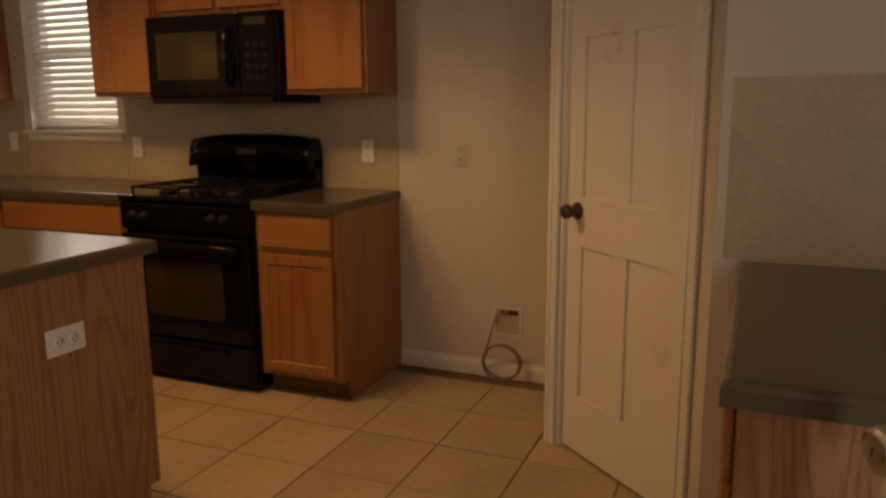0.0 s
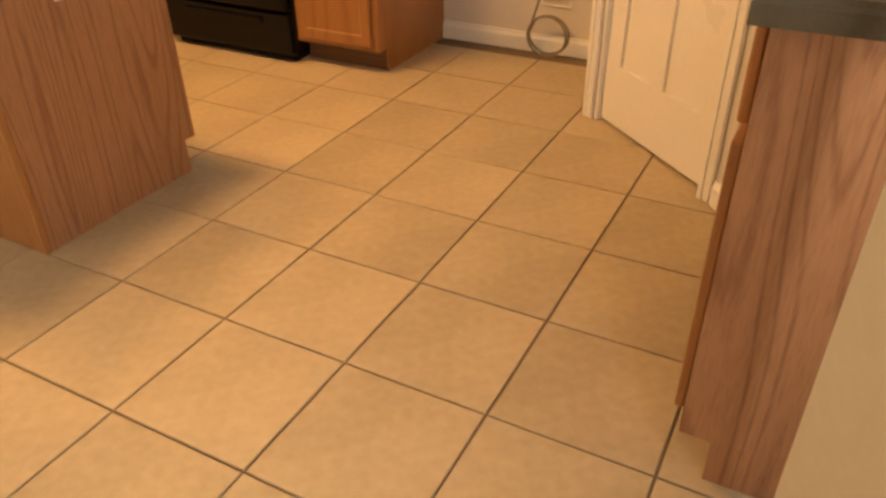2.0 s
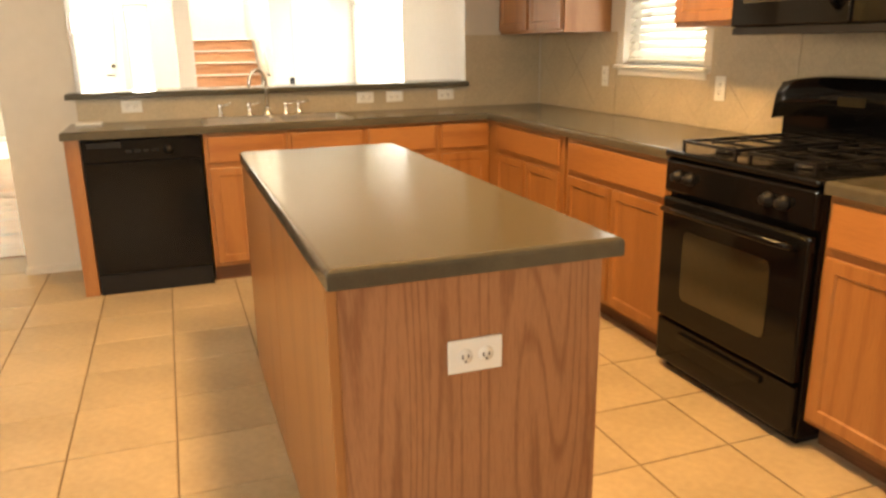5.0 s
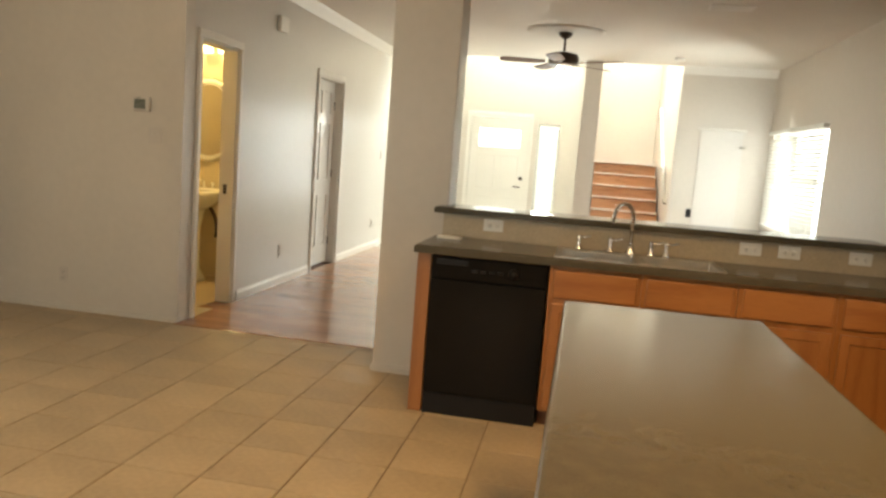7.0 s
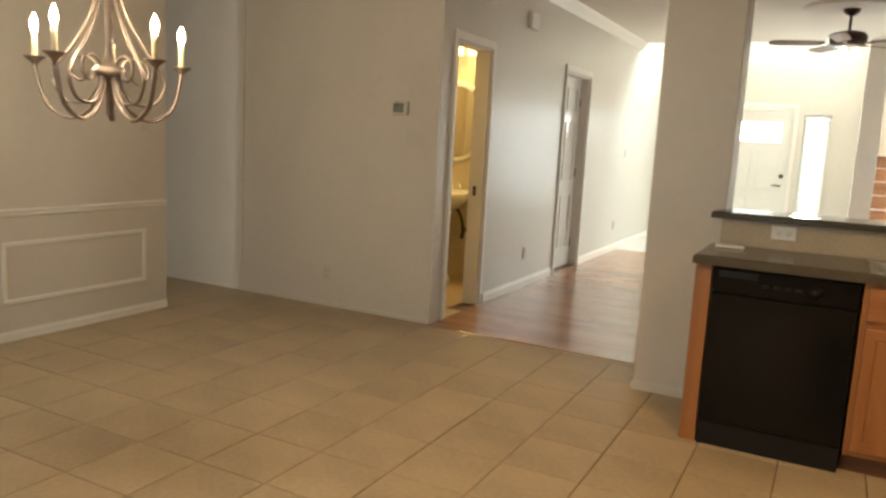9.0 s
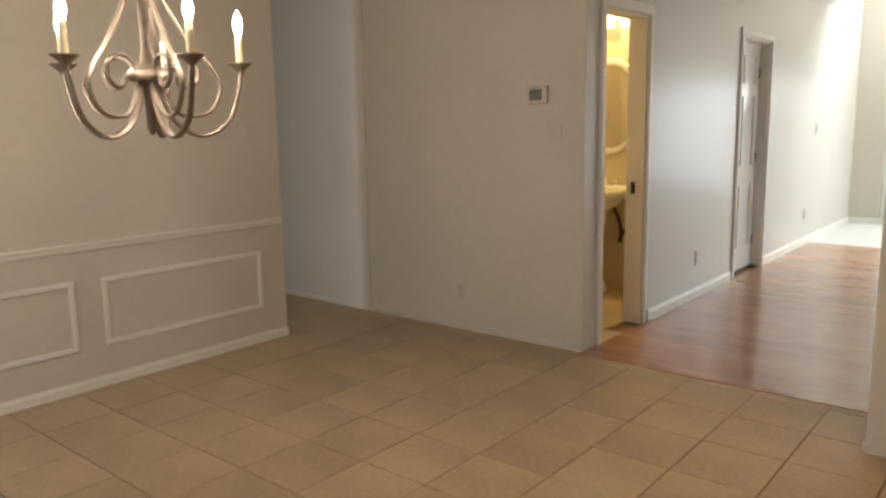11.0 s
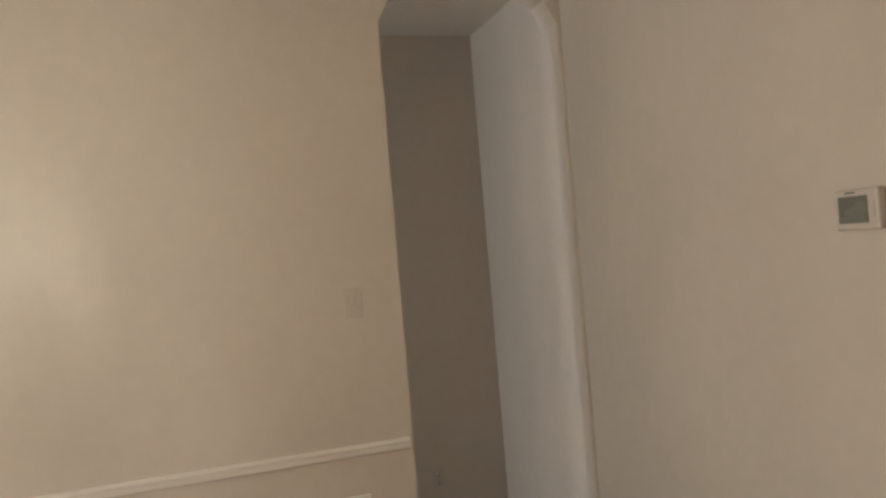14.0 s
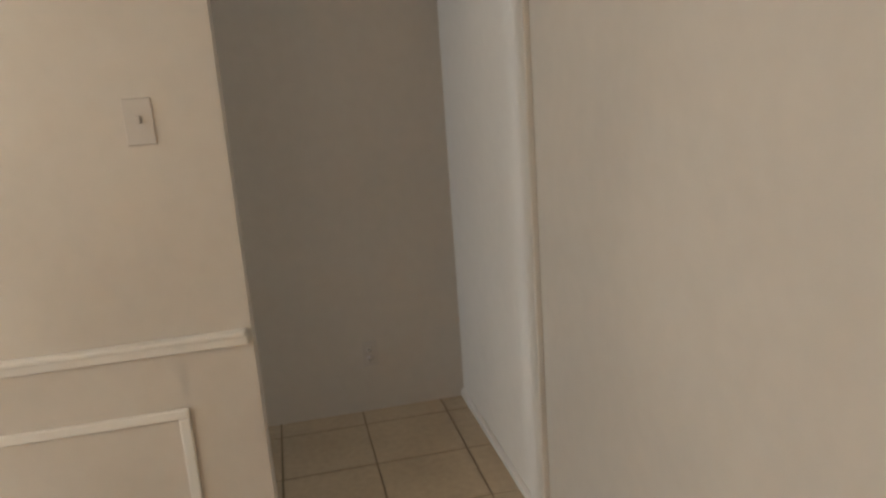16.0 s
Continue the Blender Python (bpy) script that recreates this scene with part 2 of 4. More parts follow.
def tube(points, r, n=10, r_end=None):
    """A round bar swept along points."""
    bm = bmesh.new()
    pts = [Vector(p) for p in points]
    rings, side = [], None
    for i, p in enumerate(pts):
        d = (pts[min(i + 1, len(pts) - 1)] - pts[max(i - 1, 0)]).normalized()
        if side is None:
            side = d.orthogonal().normalized()
        side = (side - d * side.dot(d)).normalized()
        up = d.cross(side)
        k = i / (len(pts) - 1)
        rad = r if r_end is None else r + (r_end - r) * k
        rings.append([bm.verts.new(p + rad * (math.cos(a) * side + math.sin(a) * up)) for a in (2 * math.pi * j / n for j in range(n))])
    for a, b in zip(rings, rings[1:]):
        for j in range(n):
            bm.faces.new((a[j], a[(j + 1) % n], b[(j + 1) % n], b[j])).smooth = True
    bm.faces.new(list(reversed(rings[0])))
    bm.faces.new(rings[-1])
    return bm


def merge(*bms):
    out = bmesh.new()
    for b in bms:
        me = bpy.data.meshes.new("tmp")
        b.to_mesh(me)
        b.free()
        out.from_mesh(me)
        bpy.data.meshes.remove(me)
    return out


def smooth(pts, n=6):
    """Points of a Catmull-Rom curve."""
    p = [Vector(pts[0])] + [Vector(q) for q in pts] + [Vector(pts[-1])]
    out = []
    for i in range(1, len(p) - 2):
        for j in range(n):
            t = j / n
            a, b, c, d = p[i - 1:i + 3]
            out.append(0.5 * ((2 * b) + (c - a) * t + (2 * a - 5 * b + 4 * c - d) * t * t + (3 * b - a - 3 * c + d) * t ** 3))
    return out + [p[-1]]


def part(name, bm, material, parent=None, label=""):
    """Link a bmesh as one mesh object, under a thing or under a part."""
    me = bpy.data.meshes.new(name)
    bmesh.ops.recalc_face_normals(bm, faces=bm.faces[:])
    bm.to_mesh(me)
    bm.free()
    me.materials.append(material)
    ob = new(name, me)
    ob.parent = parent
    if label:
        ob["label"] = label
    return ob


def thing(name, m, label, category, group="", kind=""):
    ob = new(name)
    ob.matrix_world = m
    ob.empty_display_size = 0.1
    return tagged(ob, label, category, group, kind)


def setting(name, bm, material, label=""):
    return tagged(part(name, bm, material), label, "", "", "structure")


H = 2.80          # ceiling height
SX, SY = 0.0, 3.58   # stove wall face, sink half-wall face
DY = -2.27        # face of the wall with the patio door
WX, WY = -6.90, 3.415   # wainscot wall face and its end
TY = 4.245        # thermostat wall face
HX = -5.07        # hall wall face

# ---- setting ----
setting("ground", boxes((-60, 60, -60, 60, -0.5, -0.12)), GRASS, "flat lawn around the house")
setting("pavement", boxes((-6, 2, -6.5, DY - 0.16, -0.12, -0.03)), CONC, "concrete patio slab outside the door")
setting("floor", boxes((-8.3, 0.3, DY - 0.15, 4.20, -0.12, -0.006), (-8.3, HX, 4.20, 4.4, -0.12, -0.006)), GROUT, "brown grout bed of the tiled kitchen floor")
setting("floor_hall", boxes((-5.2, 0.4, 4.20, 9.55, -0.12, -0.008)), OAKD, "subfloor under the hall planks")
setting("floor_foyer", boxes((-5.2, 0.4, 9.55, 13.6, -0.12, 0.0)), FTILE, "pale tiled foyer floor")
setting("floor_powder", boxes((-6.9, -5.2, 4.4, 6.3, -0.12, 0.0)), TILE, "tiled powder room floor")
setting("ceiling", boxes((-8.3, 0.3, DY - 0.15, 10.0, H, H + 0.2)), CEIL, "flat off-white textured ceiling")
setting("ceiling_foyer", boxes((-5.3, 0.4, 9.8, 13.7, 5.4, 5.5)), CEIL, "high foyer ceiling")

W1, W2, WZ1, WZ2 = 1.83, 2.54, 1.20, 2.14      # kitchen window
setting("wall_stove", boxes((0, 0.16, DY, W1, 0, H), (0, 0.16, W2, SY + 0.2, 0, H), (0, 0.16, W1, W2, 0, WZ1), (0, 0.16, W1, W2, WZ2, H)), PAINT, "beige painted kitchen wall with a window")
L1, L2, LZ1, LZ2 = 7.5, 9.82, 0.75, 2.0       # living room window
setting("wall_living", boxes((0.18, 0.34, SY + 0.2, L1, 0, H), (0.18, 0.34, L2, 13.6, 0, 5.4), (0.18, 0.34, L1, L2, 0, LZ1), (0.18, 0.34, L1, L2, LZ2, H), (0.0, 0.18, SY + 0.18, SY + 0.3, 0, H)), PAINT, "beige living room wall with a wide window")
D1, D2 = -3.14, -2.24                         # patio door opening
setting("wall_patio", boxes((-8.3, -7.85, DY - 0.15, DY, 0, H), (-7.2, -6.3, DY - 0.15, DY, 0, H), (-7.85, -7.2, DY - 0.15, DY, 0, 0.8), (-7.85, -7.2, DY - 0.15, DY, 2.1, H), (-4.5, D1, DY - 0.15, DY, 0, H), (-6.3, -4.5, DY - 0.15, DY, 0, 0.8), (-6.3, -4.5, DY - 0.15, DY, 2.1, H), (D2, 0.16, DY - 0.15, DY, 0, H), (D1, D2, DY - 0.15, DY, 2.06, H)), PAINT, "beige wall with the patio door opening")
setting("wall_sink", boxes((-3.0, 0, SY, SY + 0.14, 0, 1.05), (-0.57, 0, SY, SY + 0.14, 1.05, H)), PAINT, "half-height wall behind the sink")
setting("wall_column", boxes((-3.41, -3.0, 3.71, 3.98, 0, H), bevel=0.006), PAINT, "painted column at the end of the counter")
setting("wall_wainscot", boxes((WX - 0.14, WX, DY, WY, 0, H)), PAINT, "beige dining wall with white wainscot frames")
# arch over the passage beside the wainscot wall
bm = bmesh.new()
AR, N = 0.20, 14
ys = [WY + (TY - 0.02 - WY) * i / N for i in range(N + 1)]
zs = [2.52 + AR * math.sqrt(max(0, 1 - (2 * i / N - 1) ** 2)) for i in range(N + 1)]
for i in range(N):
    for x in (WX - 0.14, WX):
        vs = [bm.verts.new((x, y, z)) for y, z in ((ys[i], zs[i]), (ys[i + 1], zs[i + 1]), (ys[i + 1], H), (ys[i], H))]
        bm.faces.new(vs)
    bm.faces.new([bm.verts.new(p) for p in ((WX - 0.14, ys[i], zs[i]), (WX, ys[i], zs[i]), (WX, ys[i + 1], zs[i + 1]), (WX - 0.14, ys[i + 1], zs[i + 1]))])
bmesh.ops.remove_doubles(bm, verts=bm.verts[:], dist=1e-4)
setting("wall_arch", bm, PAINT, "arched head over the passage")
setting("wall_stub", boxes((WX - 0.14, WX, TY - 0.02, TY, 0, H), bevel=0.004), PAINT, "slim return beside the arch")
setting("wall_thermostat", boxes((-8.3, HX, TY, TY + 0.13, 0, H)), PAINT, "beige wall with the thermostat")
P1, P2, HD1, HD2 = 4.48, 5.08, 6.97, 7.75      # powder and hall door openings
setting("wall_hall", boxes((HX - 0.13, HX, TY + 0.13, P1, 0, H), (HX - 0.13, HX, P2, HD1, 0, H), (HX - 0.13, HX, HD2, 11.6, 0, H), (HX - 0.13, HX, P1, P2, 2.10, H), (HX - 0.13, HX, HD1, HD2, 2.12, H), (HX - 0.13, HX, 10.0, 11.6, H, 5.4)), HALLP, "pale hall wall with two doors")
setting("wall_passage", boxes((-8.2, -8.03, DY, TY, 0, H)), PAINT, "end wall of the passage")
setting("wall_powder", boxes((-6.75, -6.6, TY + 0.13, 6.25, 0, H), (-6.6, HX - 0.13, 6.1, 6.25, 0, H)), YELLOW, "powder room walls")
setting("wall_hall_room", boxes((-6.2, -6.1, 6.3, 9.0, 0, H)), PAINT, "wall behind the hall door")
F1, F2 = -4.12, -3.16                         # front door opening
setting("wall_front", boxes((HX, -4.70, 11.6, 11.75, 0, 5.4), (-4.34, F1, 11.6, 11.75, 0, 5.4), (-4.70, -4.34, 11.6, 11.75, 0, 0.1), (-4.70, -4.34, 11.6, 11.75, 1.98, 5.4), (F2, -3.02, 11.6, 11.75, 0, 5.4), (F1, F2, 11.6, 11.75, 2.06, 3.3), (-3.02, -2.66, 11.6, 11.75, 1.98, 3.3), (-2.66, -2.2, 11.6, 11.75, 0, 5.4), (F1, F2, 11.6, 11.75, 4.9, 5.4), (-3.02, -2.66, 11.6, 11.75, 4.9, 5.4)), PAINT, "bright foyer wall with the front door")
setting("wall_stairs", boxes((-2.3, 0.3, 13.3, 13.45, 0, 5.4), (-2.28, -2.16, 10.9, 13.3, 0, 5.4)), PAINT, "cream wall behind the stairs")
setting("wall_closet", boxes((-1.03, 0.18, 10.0, 10.14, 0, H), (-1.03, -0.90, 10.14, 13.3, 0, 5.4)), PAINT, "living room wall beside the stairs")
setting("wall_upper", boxes((HX, 0.3, 9.86, 10.0, H + 0.2, 5.4)), PAINT, "wall above the living room ceiling edge")
setting("column_foyer", boxes((-2.33, -2.10, 9.9, 10.12, 0, H), bevel=0.005), PAINT, "square column between foyer and living room")
# corner pantry
PA, PB = Vector((-0.585, -0.92)), Vector((-1.155, -1.57))
setting("wall_alcove", boxes((-0.59, 0.0, -1.06, -0.94, 0, H)), PAINT, "side wall of the refrigerator recess")
setting("wall_pantry_side", boxes((-1.275, -1.155, DY, -1.555, 0, H)), PAINT, "side wall of the corner pantry")

# pieces along walls


def baseboard(name, x0, y0, x1, y1, out, h=0.085, material=None):
    """A moulded skirting from (x0, y0) to (x1, y1); out is the room side."""
    a, b, o = Vector((x0, y0, 0)), Vector((x1, y1, 0)), Vector((*out, 0))
    bm = bmesh.new()
    prof = ((0, 0), (0.014, 0), (0.014, h * 0.72), (0.007, h * 0.88), (0.006, h), (0, h))
    rings = [[bm.verts.new(p + o * d + Vector((0, 0, z))) for d, z in prof] for p in (a, b)]
    k = len(prof)
    for i in range(k):
        bm.faces.new((rings[0][i], rings[0][(i + 1) % k], rings[1][(i + 1) % k], rings[1][i]))
    bm.faces.new(rings[0]), bm.faces.new(rings[1])
    return tagged(part(name, bm, material or TRIM), "painted baseboard along the wall", "", "", "structure")


baseboard("baseboard", SX, -0.94, SX, -0.0, (-1, 0))
baseboard("baseboard", WX, DY, WX, WY, (1, 0), 0.06)
baseboard("baseboard", WX, TY, HX, TY, (0, -1), 0.035, PAINT)
baseboard("baseboard", -8.03, TY, WX - 0.14, TY, (0, -1), 0.035, PAINT)
baseboard("baseboard", HX, 5.18, HX, HD1 - 0.08, (1, 0))
baseboard("baseboard", HX, HD2 + 0.08, HX, 11.6, (1, 0))
baseboard("baseboard", HX, 11.6, F1, 11.6, (0, -1))
baseboard("baseboard", -3.41, 3.71, -3.0, 3.71, (0, -1), 0.05, PAINT)
baseboard("baseboard", -3.41, 3.71, -3.41, 3.98, (-1, 0), 0.05, PAINT)
# crown along the hall
bm = bmesh.new()
prof_crown = ((0, 0), (0.09, 0), (0.08, -0.02), (0.03, -0.075), (0.012, -0.1), (0, -0.1))
rings = [[bm.verts.new((HX + d, y, H + z)) for d, z in prof_crown] for y in (TY, 10.0)]
for i in range(6):
    bm.faces.new((rings[0][i], rings[0][(i + 1) % 6], rings[1][(i + 1) % 6], rings[1][i]))
bm.faces.new(rings[0]), bm.faces.new(rings[1])
setting("trim_crown", bm, TRIM, "white crown moulding")

# ---- kitchen ----


def panel_door(w, h, t=0.019, rail=0.055, depth=0.007):
    """A framed cabinet door with a sunk flat panel; its face looks to -y."""
    bm = bmesh.new()
    cuboid(bm, 0, w, 0, t, 0, h)
    bmesh.ops.bevel(bm, geom=bm.edges[:], offset=0.004, segments=2, profile=0.5, affect="EDGES")
    face = min(bm.faces, key=lambda f: (f.calc_center_median().y, -f.calc_area()))
    bmesh.ops.inset_region(bm, faces=[face], thickness=rail)
    bmesh.ops.inset_region(bm, faces=[face], thickness=0.008, depth=-depth)
    return bm


def base_cabinet(m, w, fronts, label, depth=0.58, h=0.874):
    """fronts: rows of (kind, x0, x1, z0, z1); the front plane is y = 0."""
    c = thing("base_cabinet", m, label, "cabinet", "kitchen base cabinets")
    part("body", boxes((0, w, 0.0, depth, 0.10, h)), OAK, c)
    if h < 0.8:
        part("face_frame", boxes((0, w, 0.0, 0.018, h, 0.872)), OAK, c)
    # shade under the cabinet painted in as a darker oak
    part("toe_kick", boxes((0.0, w, 0.075, depth, 0.0, 0.098)), OAKD, c, "recessed toe kick with its shade put into the colour")
    for kind, x0, x1, z0, z1 in fronts:
        if kind == "drawer":
            bm = boxes((0, x1 - x0, 0, 0.019, 0, z1 - z0), bevel=0.007, seg=3)
            o = part("drawer_front", bm, OAKH, c)
        else:
            o = part("door", panel_door(x1 - x0, z1 - z0), OAK, c)
        o.location = (x0, -0.02, z0)
    return c


def fronts_for(w, doors, drawers=None):
    g, out = 0.022, []
    n = drawers or doors
    for i in range(n):
        a, b = w * i / n, w * (i + 1) / n
        out.append(("drawer", a + g, b - g, 0.705, 0.85))
    for i in range(doors):
        a, b = w * i / doors, w * (i + 1) / doors
        out.append(("door", a + g, b - g, 0.125, 0.675))
    return out


FX = -0.605
def east(y_hi, x=FX):
    return pose(x, y_hi, 0, 0, 0, -90)


base_cabinet(east(0.430), 0.422, fronts_for(0.422, 1), "honey oak base cabinet with one drawer beside the range")
base_cabinet(east(2.073), 0.88, [("drawer", 0.03, 0.85, 0.705, 0.85), ("door", 0.03, 0.43, 0.125, 0.675), ("door", 0.45, 0.85, 0.125, 0.675)], "honey oak base cabinet with two doors")
base_cabinet(east(2.98), 0.88, [("drawer", 0.05, 0.84, 0.705, 0.85), ("door", 0.05, 0.43, 0.125, 0.675), ("door", 0.46, 0.84, 0.125, 0.675)], "honey oak base cabinet next to the corner")
FY = 3.075
x = -2.335
for w, lab in ((0.46, "honey oak base cabinet beside the dishwasher"), (0.46, "honey oak sink cabinet with a false drawer"), (0.46, "honey oak base cabinet under the sink"), (0.35, "honey oak base cabinet in the corner")):
    base_cabinet(pose(x, FY, 0), w - 0.002, fronts_for(w, 1), lab, 0.5, 0.70 if x < -1.5 else 0.874)
    x += w
tagged(part("corner_filler", boxes((-0.605, -0.55, FY - 0.10, FY + 0.3, 0.0, 0.874)), OAK), "honey oak corner filler post", "cabinet")
tagged(part("end_panel", boxes((-3.035, -2.96, FY + 0.02, SY - 0.002, 0, 0.874), bevel=0.003), OAK), "honey oak end panel beside the dishwasher", "panel")
# flush oak end panel on the cabinet beside the range
tagged(part("end_panel", boxes((-0.60, -0.005, 0.0, 0.0075, 0.10, 0.874), (-0.535, -0.005, 0.0, 0.0075, 0.0, 0.10)), OAK), "oak veneer side panel of the cabinet by the range", "panel")


def worktop(name, outline, label, z=0.914, t=0.042, hole=None):
    bm = bmesh.new()
    lo = [bm.verts.new((x, y, z - t)) for x, y in outline]
    f = bm.faces.new(lo)
    ex = bmesh.ops.extrude_face_region(bm, geom=[f])
    for v in ex["geom"]:
        if isinstance(v, bmesh.types.BMVert):
            v.co.z = z
    bmesh.ops.recalc_face_normals(bm, faces=bm.faces[:])
    rim = [e for e in bm.edges if all(v.co.z > z - 0.001 for v in e.verts)]
    bmesh.ops.bevel(bm, geom=rim, offset=0.013, segments=3, profile=0.5, affect="EDGES")
    if hole:
        x0, x1, y0, y1 = hole
        for co, no in (((x0, 0, 0), (1, 0, 0)), ((x1, 0, 0), (1, 0, 0)), ((0, y0, 0), (0, 1, 0)), ((0, y1, 0), (0, 1, 0))):
            bmesh.ops.bisect_plane(bm, geom=bm.verts[:] + bm.edges[:] + bm.faces[:], plane_co=co, plane_no=no)
        gone = [q for q in bm.faces if x0 < q.calc_center_median().x < x1 and y0 < q.calc_center_median().y < y1]
        bmesh.ops.delete(bm, geom=gone, context="FACES")
    return tagged(part(name, bm, LAM), label, "countertop")


CZ = -0.64
worktop("countertop", [(CZ, -0.008), (-0.002, -0.008), (-0.002, 0.428), (CZ, 0.428)], "mottled grey-brown laminate countertop beside the range")
worktop("countertop", [(CZ, 1.194), (-0.002, 1.194), (-0.002, SY - 0.002), (-3.045, SY - 0.002), (-3.045, 3.04), (CZ, 3.04)], "mottled grey-brown laminate L-shaped countertop with the sink", hole=(-2.295, -1.505, 3.097, 3.398))
worktop("bar_top", [(-3.05, SY - 0.05), (-0.56, SY - 0.05), (-0.56, SY + 0.30), (-3.0, SY + 0.30), (-3.0, SY + 0.14), (-3.05, SY + 0.1)], "raised laminate breakfast bar ledge", 1.085, 0.035)

# island
IX0, IX1, IY0, IY1 = -2.228, -1.613, 0.104, 1.86
isl = thing("kitchen_island", pose((IX0 + IX1) / 2, (IY0 + IY1) / 2, 0), "oak kitchen island with a laminate top on the tiled floor", "island")
isl.matrix_world = Matrix.Identity(4)
part("body", boxes((IX0 + 0.006, IX1 - 0.02, IY0 + 0.012, IY1, 0.112, 0.872), (IX0 + 0.006, IX1 - 0.04, IY0 + 0.012, IY1, 0, 0.112)), OAK, isl)
part("end_panel", boxes((IX0, IX1, IY0, IY0 + 0.012, 0.112, 0.872), (IX0, IX1 - 0.045, IY0, IY0 + 0.012, 0, 0.112)), OAKP, isl, "dark oak veneer end panel with cathedral grain")
part("back_panel", boxes((IX0 - 0.006, IX0 + 0.006, IY0 + 0.03, 1.0, 0.0, 0.872)), OAK, isl)
part("back_panel", boxes((IX0 - 0.006, IX0 + 0.006, 1.004, IY1, 0.0, 0.872)), OAK, isl)
part("corner_strip", boxes((IX0 - 0.012, IX0 + 0.012, IY0 - 0.006, IY0 + 0.03, 0, 0.872), bevel=0.004), OAK, isl)
for i in range(3):
    a = IY0 + 0.02 + i * (IY1 - IY0 - 0.04) / 3
    wd = (IY1 - IY0 - 0.04) / 3 - 0.03
    o = part("door", panel_door(wd, 0.55), OAK, isl)
    o.matrix_local = pose(IX1 + 0.0, a, 0.125, 0, 0, 90)
    o = part("drawer_front", boxes((0, wd, 0, 0.019, 0, 0.145), bevel=0.006, seg=3), OAKH, isl)
    o.matrix_local = pose(IX1 + 0.0, a, 0.705, 0, 0, 90)
worktop("island_top", [(-2.238, 0.080), (-1.572, 0.080), (-1.572, 1.895), (-2.238, 1.895)], "mottled grey-brown laminate island countertop")

# desk-height cabinet by the patio door
CX0, CX1, CY = -2.190, -1.28, -1.645
base_cabinet(pose(CX1, CY, 0, 0, 0, 180), CX1 - CX0 - 0.012, fronts_for(CX1 - CX0 - 0.012, 2), "oak base cabinet beside the patio door", 0.585)
tagged(part("end_panel", boxes((CX0 - 0.004, CX0 + 0.008, DY + 0.002, CY - 0.002, 0.10, 0.872), (CX0 - 0.004, CX0 + 0.008, DY + 0.002, CY - 0.062, 0, 0.10)), OAKP), "oak veneer side panel beside the patio door", "panel")
worktop("countertop", [(CX0 - 0.045, DY + 0.002), (CX1, DY + 0.002), (CX1, CY + 0.025), (CX0 - 0.045, CY + 0.025)], "grey laminate countertop beside the patio door")


def upper_cabinet(m, w, z0, z1, doors, label):
    c = thing("wall_cabinet", m, label, "cabinet", "kitchen wall cabinets")
    part("body", boxes((0, w, 0, 0.308, z0, z1)), OAK, c)
    for i in range(doors):
        o = part("door", panel_door(w / doors - 0.03, z1 - z0 - 0.04), OAK, c)
        o.location = (w * i / doors + 0.015, -0.02, z0 + 0.02)
    return c


upper_cabinet(pose(-0.31, 0.43, 0, 0, 0, -90), 0.43, 1.385, 2.30, 1, "honey oak wall cabinet beside the microwave")
upper_cabinet(pose(-0.31, 1.192, 0, 0, 0, -90), 0.762, 1.775, 2.30, 2, "honey oak wall cabinet above the microwave")
upper_cabinet(pose(-0.31, 1.655, 0, 0, 0, -90), 0.45, 1.385, 2.30, 1, "honey oak wall cabinet between microwave and window")
upper_cabinet(pose(-0.31, SY - 0.01, 0, 0, 0, -90), SY - 0.01 - 2.68, 1.385, 2.30, 2, "honey oak corner wall cabinet beside the window")

# microwave
mw = thing("microwave", pose(-0.40, 1.19, 0, 0, 0, -90), "black over-the-range microwave under the wall cabinet", "microwave")
part("body", boxes((0.002, 0.758, 0.02, 0.39, 1.345, 1.765), bevel=0.006), BLACK, mw)
md = part("door", boxes((0.006, 0.56, -0.005, 0.018, 1.375, 1.76), bevel=0.008), BLACK, mw)
part("window", boxes((0.07, 0.44, -0.008, -0.0055, 1.46, 1.68)), OVENG, md, "dark tinted window")
mc = part("control_panel", boxes((0.565, 0.754, -0.003, 0.018, 1.375, 1.76), bevel=0.006), BLACK, mw)
part("display", boxes((0.60, 0.72, -0.006, -0.0035, 1.70, 1.735)), OVENG, mc)
for r in range(4):
    for k in range(3):
        part("button", boxes((0.605 + k * 0.04, 0.633 + k * 0.04, -0.006, -0.0035, 1.45 + r * 0.05, 1.475 + r * 0.05)), BLACKM, mc)
part("handle", tube([(0.51, -0.005, 1.70), (0.51, -0.035, 1.68), (0.51, -0.042, 1.58), (0.51, -0.035, 1.45), (0.51, -0.005, 1.43)], 0.012), BLACK, md)
part("vent_grille", boxes((0.02, 0.74, -0.004, 0.02, 1.347, 1.372)), BLACKM, mw)

# gas range: faces -x, front plane x = -0.66
rg = thing("gas_range", pose(-0.655, 1.189, 0, 0, 0, -90), "black freestanding gas range with oven between the cabinets", "stove")
RW = 0.756
part("body", boxes((0, RW, 0.03, 0.64, 0.03, 0.905), bevel=0.004), BLACK, rg)
part("kick", boxes((0.02, RW - 0.02, 0.05, 0.5, 0.0, 0.03)), BLACKM, rg)
part("storage_drawer", boxes((0.004, RW - 0.004, 0.0, 0.03, 0.04, 0.225), bevel=0.008), BLACK, rg)
part("drawer_grip", boxes((0.15, RW - 0.15, -0.012, 0.0, 0.175, 0.20), bevel=0.004), BLACK, rg)
dr = part("oven_door", boxes((0.004, RW - 0.004, -0.01, 0.028, 0.235, 0.735), bevel=0.012, seg=3), BLACK, rg)
